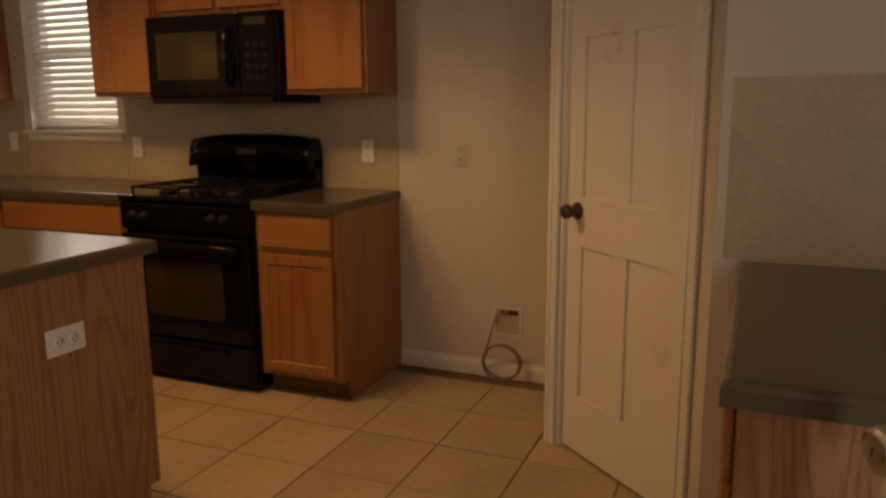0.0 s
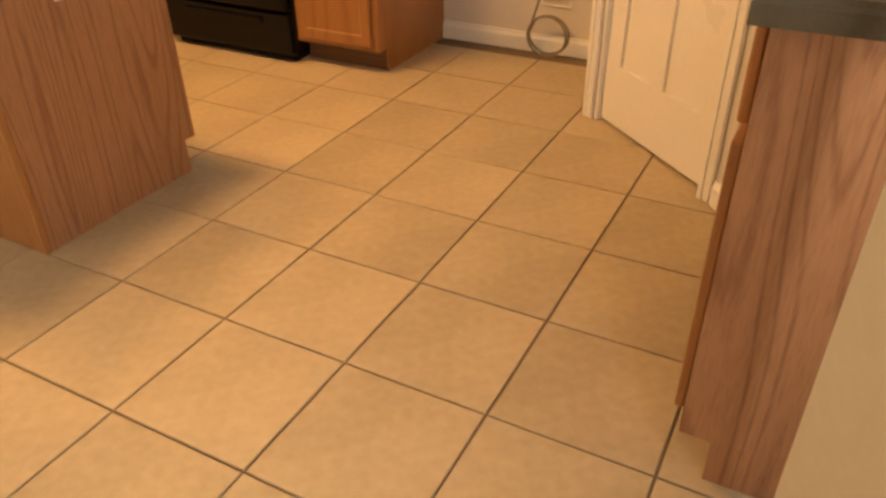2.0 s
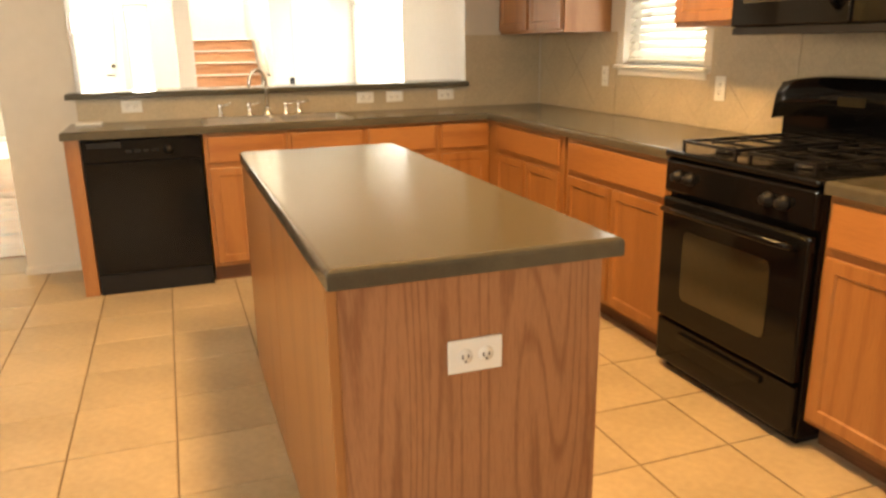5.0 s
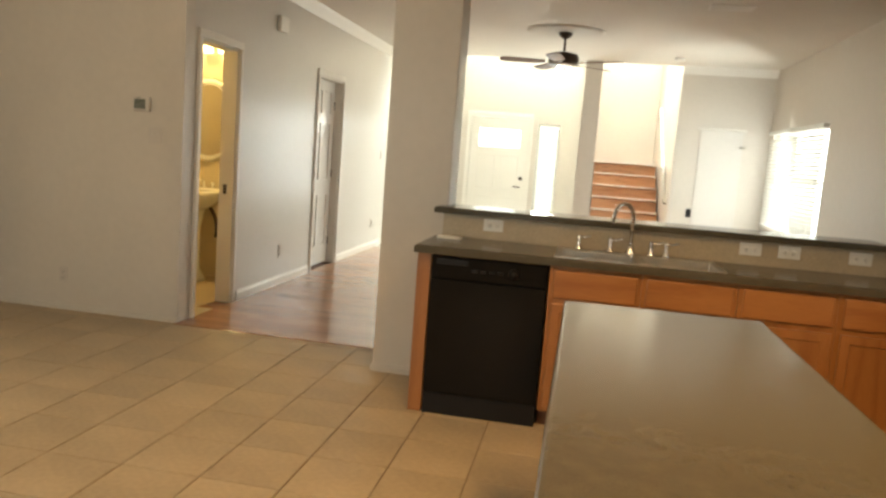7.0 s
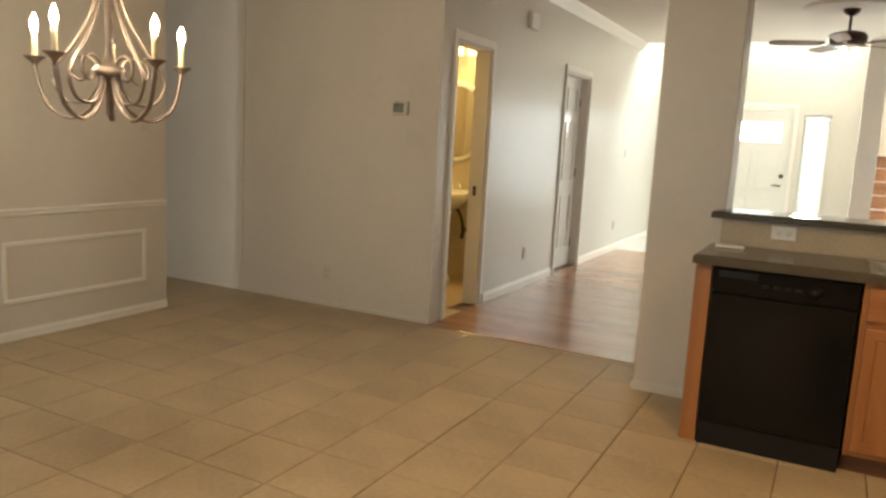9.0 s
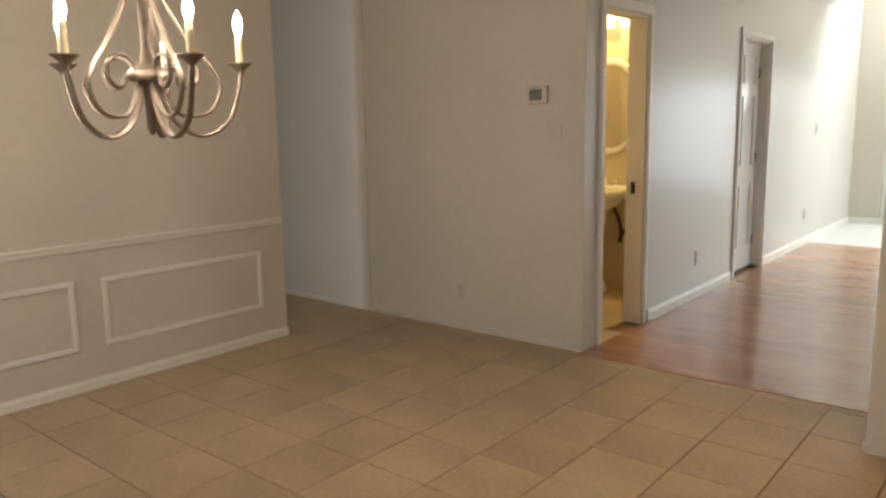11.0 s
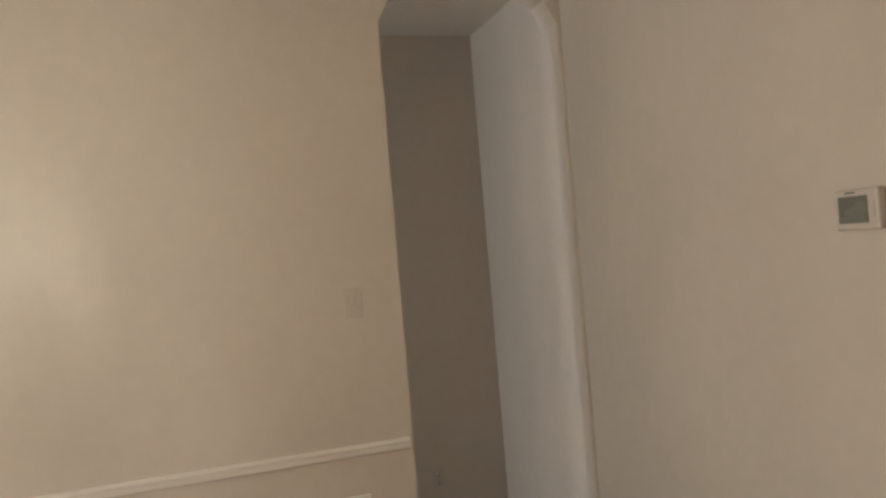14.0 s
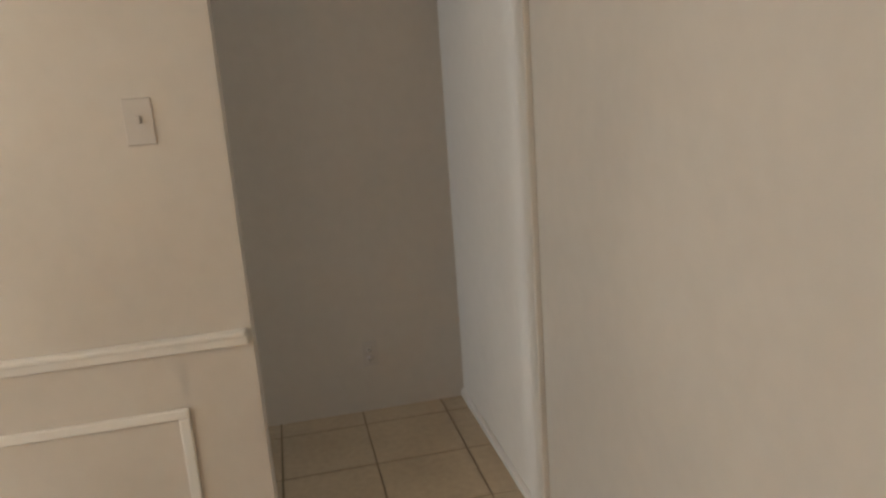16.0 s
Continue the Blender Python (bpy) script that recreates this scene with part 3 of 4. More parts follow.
bm = boxes((0.15, RW - 0.15, -0.013, -0.0105, 0.34, 0.62))
bmesh.ops.bevel(bm, geom=[e for e in bm.edges if abs(e.verts[0].co.y - e.verts[1].co.y) > 0.001], offset=0.03, segments=4, profile=0.5, affect="EDGES")
part("oven_window", bm, OVENG, dr, "amber-tinted oven window")
part("handle", tube([(0.05, -0.01, 0.69), (0.06, -0.045, 0.695), (0.2, -0.058, 0.70), (RW / 2, -0.062, 0.70), (RW - 0.2, -0.058, 0.70), (RW - 0.06, -0.045, 0.695), (RW - 0.05, -0.01, 0.69)], 0.013), BLACK, dr)
rp = part("control_panel", boxes((0.0, RW, -0.005, 0.04, 0.75, 0.885), bevel=0.014, seg=3), BLACK, rg)
for kx in (0.09, 0.16, 0.56, 0.63):
    k = part("knob", lathe([(0.026, 0), (0.024, 0.012), (0.017, 0.016), (0.016, 0.032), (0.012, 0.035)], 18, pose(kx, -0.004, 0.82, 90, 0, 0)), BLACKM, rp)
part("cooktop", boxes((-0.003, RW + 0.003, -0.012, 0.60, 0.89, 0.918), bevel=0.012, seg=3), BLACK, rg)
part("backguard", boxes((0, RW, 0.56, 0.64, 0.90, 1.06), bevel=0.006), BLACK, rg)
bm = bmesh.new()
prof = [(0.50, 1.04), (0.515, 1.14), (0.545, 1.185), (0.62, 1.19), (0.64, 1.13), (0.64, 1.04)]
rr = [[bm.verts.new((xx, y, z - 0.025 * abs(2 * xx / RW - 1) ** 4)) for y, z in prof] for xx in [RW * i / 12 for i in range(13)]]
for a, b in zip(rr, rr[1:]):
    for i in range(6):
        bm.faces.new((a[i], a[(i + 1) % 6], b[(i + 1) % 6], b[i])).smooth = True
bm.faces.new(rr[0]), bm.faces.new(rr[-1])
part("console", bm, BLACK, rg, "curved glossy black control console")
part("clock", boxes((RW / 2 - 0.06, RW / 2 + 0.06, 0.506, 0.512, 1.085, 1.12)), OVENG, rg)
for bx, by, br in ((0.18, 0.14, 0.045), (0.58, 0.14, 0.05), (0.18, 0.42, 0.038), (0.58, 0.42, 0.045), (0.38, 0.28, 0.04)):
    part("burner", lathe([(br, 0.918), (br, 0.926), (br * 0.75, 0.932), (br * 0.7, 0.938), (br * 0.3, 0.94)], 20, pose(bx, by, 0)), BLACKM, rg)
for gx in (0.05, 0.41):
    g = [(gx, gx + 0.012, 0.03, 0.53, 0.945, 0.957), (gx + 0.285, gx + 0.297, 0.03, 0.53, 0.945, 0.957)]
    for gy in (0.03, 0.14, 0.28, 0.42, 0.518):
        g.append((gx + 0.013, gx + 0.284, gy, gy + 0.011, 0.946, 0.956))
    g.append((gx + 0.143, gx + 0.153, 0.05, 0.51, 0.957, 0.963))
    for fx in (gx, gx + 0.285):
        for fy in (0.03, 0.518):
            g.append((fx + 0.001, fx + 0.011, fy + 0.001, fy + 0.011, 0.917, 0.944))
    part("grate", boxes(*g), BLACKM, rg, "cast-iron grate")

# dishwasher
dw = thing("dishwasher", pose(-2.957, FY + 0.01, 0), "black built-in dishwasher under the countertop", "dishwasher")
part("body", boxes((0.003, 0.612, 0.02, 0.5, 0.02, 0.868)), BLACKM, dw)
part("door", boxes((0.004, 0.611, -0.012, 0.018, 0.12, 0.74), bevel=0.005), BLACK, dw)
part("control_panel", boxes((0.004, 0.611, -0.016, 0.018, 0.745, 0.866), bevel=0.007), BLACK, dw)
part("handle_recess", boxes((0.03, 0.20, -0.019, -0.0165, 0.82, 0.85)), BLACKM, dw)
part("knob", lathe([(0.028, 0), (0.026, 0.014), (0.018, 0.018), (0.016, 0.03)], 18, pose(0.44, -0.016, 0.80, 90, 0, 0)), BLACKM, dw)
for k in range(4):
    part("button", boxes((0.22 + k * 0.045, 0.25 + k * 0.045, -0.02, -0.0165, 0.79, 0.805)), BLACKM, dw)
part("toe_panel", boxes((0.006, 0.609, 0.004, 0.02, 0.0, 0.115)), BLACKM, dw)

# sink and taps
sk = thing("kitchen_sink", pose(-1.90, 3.27, 0.914), "double-bowl stainless steel drop-in sink", "sink")
SWD = 0.42
rim = boxes((-SWD, SWD, -0.20, -0.175, 0.0, 0.006), (-SWD, SWD, 0.13, 0.21, 0.0, 0.006), (-SWD, -SWD + 0.03, -0.175, 0.13, 0.0, 0.006), (SWD - 0.03, SWD, -0.175, 0.13, 0.0, 0.006), (-0.02, 0.02, -0.175, 0.13, 0.0, 0.005))
part("rim", rim, STEEL, sk)
for bx in (-0.205, 0.205):
    x0, x1, y0, y1, zb = bx - 0.186, bx + 0.186, -0.172, 0.127, -0.165
    part("bowl", boxes((x0, x1, y0, y1, zb - 0.003, zb), (x0, x0 + 0.003, y0, y1, zb, 0.0), (x1 - 0.003, x1, y0, y1, zb, 0.0), (x0 + 0.003, x1 - 0.003, y0, y0 + 0.003, zb, 0.0), (x0 + 0.003, x1 - 0.003, y1 - 0.003, y1, zb, 0.0)), STEEL, sk)
    part("drain", lathe([(0.04, 0.0), (0.036, 0.004), (0.02, 0.003)], 18, pose(bx, -0.02, zb)), CHROME, sk)
fc = thing("kitchen_faucet", pose(-1.925, 3.45, 0.92, 0, 0, -55), "tall chrome gooseneck faucet with a side lever", "faucet")
part("base", lathe([(0.03, 0), (0.028, 0.01), (0.018, 0.03), (0.014, 0.05)], 20), CHROME, fc)
part("spout", tube([(0, 0, 0.04), (0, 0, 0.2)] + [(0, -0.065 + 0.065 * math.cos(a), 0.2 + 0.075 * math.sin(a)) for a in [math.pi * i / 10 for i in range(1, 11)]] + [(0, -0.13, 0.17)], 0.011, 12), CHROME, fc)
for hx in (-0.28, -0.11, 0.11, 0.19):
    t = thing("tap_handle", pose(-1.925 + hx, 3.45, 0.92), "chrome tap handle on the sink deck", "faucet", "sink deck taps")
    part("stem", lathe([(0.022, 0), (0.02, 0.012), (0.011, 0.025), (0.012, 0.06), (0.016, 0.075), (0.006, 0.085)], 16), CHROME, t)
    part("lever", tube([(0, 0, 0.068), (0.035, -0.01, 0.075), (0.065, -0.015, 0.085)], 0.006), CHROME, t)
tagged(part("soap_dish", boxes((-3.0, -2.86, 3.40, 3.47, 0.914, 0.93), bevel=0.006), PLASTIC), "small white soap dish on the counter", "soap dish")


def plate(m, kind, label, horizontal=False, pm=None):
    """Wall plate whose face looks to -y."""
    pm = pm or PLASTIC
    c = thing("outlet" if kind == "outlet" else "light_switch", m, label, "outlet" if kind == "outlet" else "switch", "wall plates")
    w, h = (0.115, 0.07) if horizontal else (0.07, 0.115)
    part("plate", boxes((-w / 2, w / 2, -0.006, 0, -h / 2, h / 2), bevel=0.0025), pm, c)
    if kind == "outlet":
        for s in (-1, 1):
            cx, cz = (s * 0.022, 0) if horizontal else (0, s * 0.022)
            part("socket", lathe([(0.016, 0), (0.0155, 0.0015)], 16, pose(cx, -0.006, cz, 90, 0, 0)), pm, c)
            slots = [(cx - 0.007, cx - 0.005, -0.0085, -0.0076, cz - 0.005, cz + 0.004), (cx + 0.005, cx + 0.007, -0.0085, -0.0076, cz - 0.004, cz + 0.004), (cx - 0.002, cx + 0.002, -0.0085, -0.0076, cz - 0.012, cz - 0.008)]
            part("slots", boxes(*slots), SLOT, c)
    else:
        part("toggle", boxes((-0.005, 0.005, -0.016, -0.006, -0.004, 0.014), bevel=0.002), pm, c)
    return c


E_ = lambda y, z: pose(-0.003, y, z, 0, 0, -90)
for y, z, k in ((0.165, 1.105, "outlet"), (1.68, 1.105, "outlet"), (2.70, 1.13, "outlet")):
    plate(pose(-0.012, y, z, 0, 0, -90), k, "white outlet on the tiled backsplash")
plate(E_(-0.33, 1.10), "outlet", "painted outlet in the refrigerator recess", False, PLATEP)
plate(pose(-1.922, IY0 - 0.001, 0.684) @ Matrix.Scale(1.1, 4), "outlet", "white duplex outlet on the island end", True)
for x in (-2.70, -1.28, -1.08, -0.72):
    plate(pose(x, SY - 0.012, 1.0), "outlet", "white outlet under the bar ledge", True)
plate(pose(-6.02, TY, 0.268), "outlet", "painted outlet low on the wall", False, PLATEP)
plate(pose(-8.03, 3.83, 0.268, 0, 0, 90), "outlet", "painted outlet on the passage end wall", False, PLATEP)
plate(pose(HX, 6.1, 0.33, 0, 0, 90), "outlet", "outlet on the hall wall", False, PLATEP)
plate(pose(HX, 9.3, 0.35, 0, 0, 90), "outlet", "outlet on the far hall wall", False, PLATEP)
plate(pose(HX, 9.6, 1.3, 0, 0, 90), "switch", "switch on the far hall wall", False, PLATEP)
plate(pose(WX, 3.215, 1.385, 0, 0, 90), "switch", "beige light switch on the dining wall", False, PLATEP)
ds = thing("light_switch", pose(-5.285, TY, 1.365), "painted double switch under the thermostat", "switch", "wall plates")
part("plate", boxes((-0.058, 0.058, -0.006, 0, -0.058, 0.058), bevel=0.0025), PLATEP, ds)
for k in (-0.023, 0.023):
    part("toggle", boxes((k - 0.005, k + 0.005, -0.016, -0.006, 0.0, 0.016), bevel=0.002), PLATEP, ds)
    for zz in (-0.03, 0.03):
        part("screw", lathe([(0.0035, 0), (0.003, 0.0012)], 10, pose(k, -0.006, zz, 90, 0, 0)), PLATEP, ds)

# water supply box and hose in the refrigerator recess
wb = thing("supply_box", pose(-0.001, -0.575, 0.29, 0, 0, -90), "recessed metal water supply box in the wall", "valve box")
part("frame", boxes((-0.072, -0.062, -0.006, 0, -0.072, 0.072), (0.062, 0.072, -0.006, 0, -0.072, 0.072), (-0.062, 0.062, -0.006, 0, 0.062, 0.072), (-0.062, 0.062, -0.006, 0, -0.072, -0.062)), PLASTIC, wb)
part("back", boxes((-0.062, 0.062, -0.003, -0.0005, -0.062, 0.062)), STEEL, wb)
# shadow inside the top of the box, drawn as a dark strip
part("shadow_strip", boxes((-0.03, 0.055, -0.004, -0.003, 0.035, 0.058)), SLOT, wb)
part("valve", lathe([(0.012, 0), (0.012, 0.03), (0.006, 0.04)], 12, pose(0.0, -0.004, 0.05, 90, 0, 0)), NICKEL, wb)
pts = []
for i in range(61):
    a = i / 60
    if a < 0.25:
        k = a / 0.25
        pts.append((-0.035 - 0.03 * math.sin(k * 1.6), -0.53 + 0.06 * k, 0.33 - 0.24 * k))
    else:
        b = (a - 0.25) / 0.75 * 4 * math.pi
        pts.append((-0.065 - 0.02 * math.sin(b * 0.5), -0.565 + 0.095 * math.cos(b + 0.8) * 1.0, 0.10 + 0.088 * math.sin(b + 0.8)))
tagged(part("supply_hose", tube(pts, 0.0055, 8), HOSE), "coiled braided water hose hanging from the wall box", "hose")


def six_panel_door(m, w, h, name, label, material=DOORW, knob=True, knob_mat=BRONZE, side=1):
    """A moulded six-panel leaf, its face to -y, hinged anywhere."""
    d = thing(name, m, label, "door")
    tagged(d, kind="structure")
    st = 0.11 * w / 0.76
    cols = ((st, w / 2 - st * 0.4), (w / 2 + st * 0.4, w - st))
    rows_ = ((0.22, 0.80), (0.98, h - 0.48), (h - 0.36, h - 0.12))
    g = []
    g.append((0, w, 0.011, 0.035, 0, h))
    zcuts = [0.0] + [z for r in rows_ for z in r] + [h]
    for i in range(0, len(zcuts), 2):
        g.append((0, w, 0, 0.0115, zcuts[i], zcuts[i + 1]))
    xc = [0.0] + [c for r in cols for c in r] + [w]
    for i in range(0, 6, 2):
        for z0, z1 in rows_:
            g.append((xc[i], xc[i + 1], 0.0002, 0.0115, z0, z1))
    part("leaf", boxes(*g), material, d)
    for x0, x1 in cols:
        for z0, z1 in rows_:
            b = boxes((x0 + 0.022, x1 - 0.022, 0.001, 0.0115, z0 + 0.022, z1 - 0.022))
            top = min(b.faces, key=lambda f: f.calc_center_median().y)
            bmesh.ops.inset_region(b, faces=[top], thickness=0.02, depth=0.0)
            for v in b.verts:
                if v.co.y < 0.002 and (abs(v.co.x - x0 - 0.022) < 1e-4 or abs(v.co.x - x1 + 0.022) < 1e-4 or abs(v.co.z - z0 - 0.022) < 1e-4 or abs(v.co.z - z1 + 0.022) < 1e-4):
                    v.co.y = 0.0105
            part("panel", b, material, d)
    if knob:
        kx = 0.065 if side > 0 else w - 0.065
        part("knob", lathe([(0.032, 0), (0.031, 0.008), (0.012, 0.014), (0.011, 0.03), (0.024, 0.04), (0.028, 0.052), (0.022, 0.064), (0.008, 0.068)], 20, pose(kx, 0, 0.93, 90, 0, 0)), knob_mat, d)
    hx = w - 0.002 if side > 0 else 0.002
    for z in (0.25, 1.05, 1.83):
        part("hinge", boxes((hx - 0.006, hx + 0.006, -0.008, 0.004, z - 0.045, z + 0.045)), BRONZE, d)
    return d


def casing(m, w, h, depth=0.13, label="white door casing", name="trim_casing", cw=0.062):
    """Moulded trim on the -y side and a jamb lining of a clear opening w x h."""
    c = new(name)
    c.matrix_world = m
    tagged(c, label, "", "", "structure")
    for x0, x1 in ((-cw, -0.004), (w + 0.004, w + cw)):
        part("casing_leg", boxes((x0, x1, -0.016, -0.0005, 0, h + 0.004), bevel=0.004), TRIM, c)
        inner = x1 if x0 < 0 else x0
        part("casing_bead", boxes((min(x0, x1) + 0.008, max(x0, x1) - 0.03, -0.021, -0.016, 0, h)), TRIM, c)
    part("casing_head", boxes((-cw, w + cw, -0.017, -0.0005, h + 0.005, h + cw + 0.005), bevel=0.004), TRIM, c)
    part("jamb", boxes((-0.003, 0.012, 0.0, depth, 0, h)), TRIM, c)
    part("jamb", boxes((w - 0.012, w + 0.003, 0.0, depth, 0, h)), TRIM, c)
    part("jamb_head", boxes((0.012, w - 0.012, 0.0, depth, h - 0.012, h + 0.003)), TRIM, c)
    return c


# corner pantry: diagonal wall and door; local x runs from the recess towards the patio wall
ang = math.degrees(math.atan2(PB.y - PA.y, PB.x - PA.x))
PM = pose(PA.x, PA.y, 0, 0, 0, ang)
PL = (PB - PA).length
DO, DW_ = 0.085, 0.64
bm = boxes((0, DO, 0, 0.1, 0, H), (DO + DW_, PL, 0, 0.1, 0, H), (DO, DO + DW_, 0, 0.1, 2.05, H))
bm.transform(PM)
setting("wall_pantry", bm, PAINT, "diagonal wall of the corner pantry")
PDM = PM @ pose(DO, 0, 0)
casing(PDM, DW_, 2.05, 0.1, "white casing round the pantry door")
six_panel_door(PDM @ pose(0.014, 0.02, 0.012), DW_ - 0.028, 2.02, "door_pantry", "white six-panel pantry door with a dark bronze knob")

# backsplash: square tiles laid on the diagonal


def clip(poly, axis, value, keep_low):
    out = []
    for i, a in enumerate(poly):
        b = poly[(i + 1) % len(poly)]
        ia, ib = (a[axis] <= value) == keep_low, (b[axis] <= value) == keep_low
        if ia:
            out.append(a)
        if ia != ib:
            k = (value - a[axis]) / (b[axis] - a[axis])
            out.append((a[0] + (b[0] - a[0]) * k, a[1] + (b[1] - a[1]) * k))
    return out


def diagonal_tiles(m, w, h, label, s=0.30, t=0.0048):
    """Tiles of side s at 45 degrees over a w x h field; local z up, face to -y."""
    back = part("backsplash", boxes((0, w, -0.003, 0, 0, h)), SGROUT)
    back.matrix_world = m
    tagged(back, label, "", "", "structure")
    d = s * math.sqrt(2)
    g = 0.0014
    for i in range(-1, int(w / d * 2) + 3):
        for j in range(-1, int(h / d * 2) + 3):
            if (i + j) % 2:
                continue
            cx, cz, r = i * d / 2 + 0.09, j * d / 2 + 0.05, d / 2 - g * 1.4
            poly = [(cx - r, cz), (cx, cz - r), (cx + r, cz), (cx, cz + r)]
            for ax, v, low in ((0, 0.001, False), (0, w - 0.001, True), (1, 0.001, False), (1, h - 0.001, True)):
                poly = clip(poly, ax, v, low) if poly else poly
            if len(poly) < 3:
                continue
            bm = bmesh.new()
            f = bm.faces.new([bm.verts.new((x, -0.003, z)) for x, z in poly])
            ex = bmesh.ops.extrude_face_region(bm, geom=[f])
            for v in ex["geom"]:
                if isinstance(v, bmesh.types.BMVert):
                    v.co.y = -t
            part("tile", bm, SPLASH, back)
    return back


diagonal_tiles(pose(0, 1.219, 0.914, 0, 0, -90), 1.219 - 0.0, 0.47, "beige stone tile backsplash behind the range")
diagonal_tiles(pose(0, W1 - 0.06, 0.914, 0, 0, -90), W1 - 0.06 - 1.223, 0.47, "beige stone tile backsplash beside the window")
diagonal_tiles(pose(0, W2 + 0.06, 0.914, 0, 0, -90), W2 - W1 + 0.12, WZ1 - 0.914 - 0.03, "beige stone tile backsplash under the window")
diagonal_tiles(pose(0, SY - 0.01, 0.914, 0, 0, -90), SY - 0.01 - W2 - 0.064, 0.47, "beige stone tile backsplash in the corner")
diagonal_tiles(pose(-0.57, SY, 0.914), 0.56, 0.47, "beige stone tile backsplash beside the bar")
diagonal_tiles(pose(-3.0, SY, 0.914), 2.428, 0.136, "beige stone tile strip under the bar ledge")
diagonal_tiles(pose(CX0 - 0.03, DY, 0.914, 0, 0, 0) @ pose(CX1 - CX0 + 0.03, 0, 0, 0, 0, 180), CX1 - CX0 + 0.02, 0.47, "beige stone tile backsplash beside the patio door")
diagonal_tiles(pose(-1.275, -1.58, 0.914, 0, 0, -90), 0.67, 0.47, "beige stone tile return beside the pantry")
baseboard("baseboard", PB.x - 0.01, PB.y + 0.005, (PM @ Vector((DO + DW_ + 0.066, 0, 0))).x, (PM @ Vector((DO + DW_ + 0.066, 0, 0))).y, (-0.745, 0.665))


def slat_blind(m, w, h, pitch, label, tilt=35, depth=0.048, name="window_blind"):
    """Slats, head rail, bottom rail and cords; the room side is -y."""
    b = thing(name, m, label, "blind", "window blinds")
    part("head_rail", boxes((0, w, -0.03, 0.025, h - 0.045, h), bevel=0.004), BLIND, b)
    slat = boxes((0.004, w - 0.004, -depth / 2, depth / 2, -0.0014, 0.0014))
    first = None
    n = int((h - 0.09) / pitch)
    for i in range(n):
        if first is None:
            first = part("slat", slat, BLIND, b)
            o = first
        else:
            o = bpy.data.objects.new("slat", first.data)
            scene.collection.objects.link(o)
            o.parent = b
        o.matrix_local = pose(0, 0, 0.05 + i * pitch, tilt, 0, 0)
    part("bottom_rail", boxes((0.002, w - 0.002, -0.022, 0.022, 0.005, 0.024), bevel=0.004), BLIND, b)
    for cx in ((0.12, w - 0.12) if w > 0.4 else (w / 2,)):
        part("cord", tube([(cx, -depth / 2 - 0.003, 0.02), (cx, -depth / 2 - 0.003, h - 0.03)], 0.0015, 6), PLASTIC, b)
    return b


def window_unit(m, w, h, name, label, split=True, sill=True):
    """Vinyl frame and panes in an opening; the room side is -y and the wall is 0.16 deep."""
    c = new(name)
    c.matrix_world = m
    tagged(c, label, "", "", "structure")
    f = 0.045
    part("window_frame", boxes((0, f, 0.08, 0.14, 0, h), (w - f, w, 0.08, 0.14, 0, h), (f, w - f, 0.08, 0.14, h - f, h), (f, w - f, 0.08, 0.14, 0, f)), PLASTIC, c)
    rows_ = ((f, h / 2 - 0.015), (h / 2 + 0.015, h - f)) if split else ((f, h - f),)
    if split:
        part("meeting_rail", boxes((f, w - f, 0.085, 0.135, h / 2 - 0.015, h / 2 + 0.015)), PLASTIC, c)
    for z0, z1 in rows_:
        o = part("pane", boxes((f, w - f, 0.108, 0.112, z0, z1)), GLASS, c)
        o.visible_shadow = False
    if sill:
        part("window_sill", boxes((-0.05, w + 0.05, -0.035, 0.08, -0.022, 0.0), bevel=0.005), TRIM, c)
        part("apron", boxes((-0.03, w + 0.03, -0.012, -0.0005, -0.06, -0.023), bevel=0.003), TRIM, c)
    return c


KM = pose(0, W2, WZ1, 0, 0, -90)
window_unit(KM, W2 - W1, WZ2 - WZ1, "window_1", "white vinyl kitchen window with a sill")
slat_blind(KM @ pose(0.01, 0.045, 0.01), W2 - W1 - 0.02, WZ2 - WZ1 - 0.02, 0.042, "white slat blind in the kitchen window", 48)
LM = pose(0.18, L2, LZ1, 0, 0, -90)
window_unit(LM, L2 - L1, LZ2 - LZ1, "window_2", "wide white vinyl living room window")
slat_blind(LM @ pose(0.01, -0.034, 0.01), L2 - L1 - 0.02, LZ2 - LZ1 - 0.02, 0.046, "white slat blind in the living room window", 48)
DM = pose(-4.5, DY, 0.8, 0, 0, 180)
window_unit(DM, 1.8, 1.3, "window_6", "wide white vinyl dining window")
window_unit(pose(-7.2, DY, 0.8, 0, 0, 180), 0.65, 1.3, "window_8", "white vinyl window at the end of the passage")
for bx, by, bz, w, h, rz in ((0.55, 2.2, 1.7, 1.8, 1.8, 90), (0.75, 8.6, 1.5, 4.4, 2.6, 90), (-3.72, 12.3, 2.4, 2.7, 5.0, 0)):
    bd = setting("backdrop", boxes((-w / 2, w / 2, 0, 0.01, -h / 2, h / 2)), PANEG, "overexposed daylight outside a window")
    bd.matrix_world = pose(bx, by, bz, 0, 0, rz)

# patio door, swung part way to
leaf = thing("door_patio", pose(D1 + 0.04, DY + 0.01, 0.012, 0, 0, 31), "grey-painted patio door with a glazed blind panel, ajar", "door")
tagged(leaf, kind="structure")
DWD, DH, T = 0.86, 2.02, 0.044
gx0, gx1, gz0, gz1 = 0.17, 0.69, 0.985, 1.86
part("leaf", boxes((0, gx0, -T, 0, 0, DH), (gx1, DWD, -T, 0, 0, DH), (gx0, gx1, -T, 0, 0, gz0), (gx0, gx1, -T, 0, gz1, DH)), DOORG, leaf)
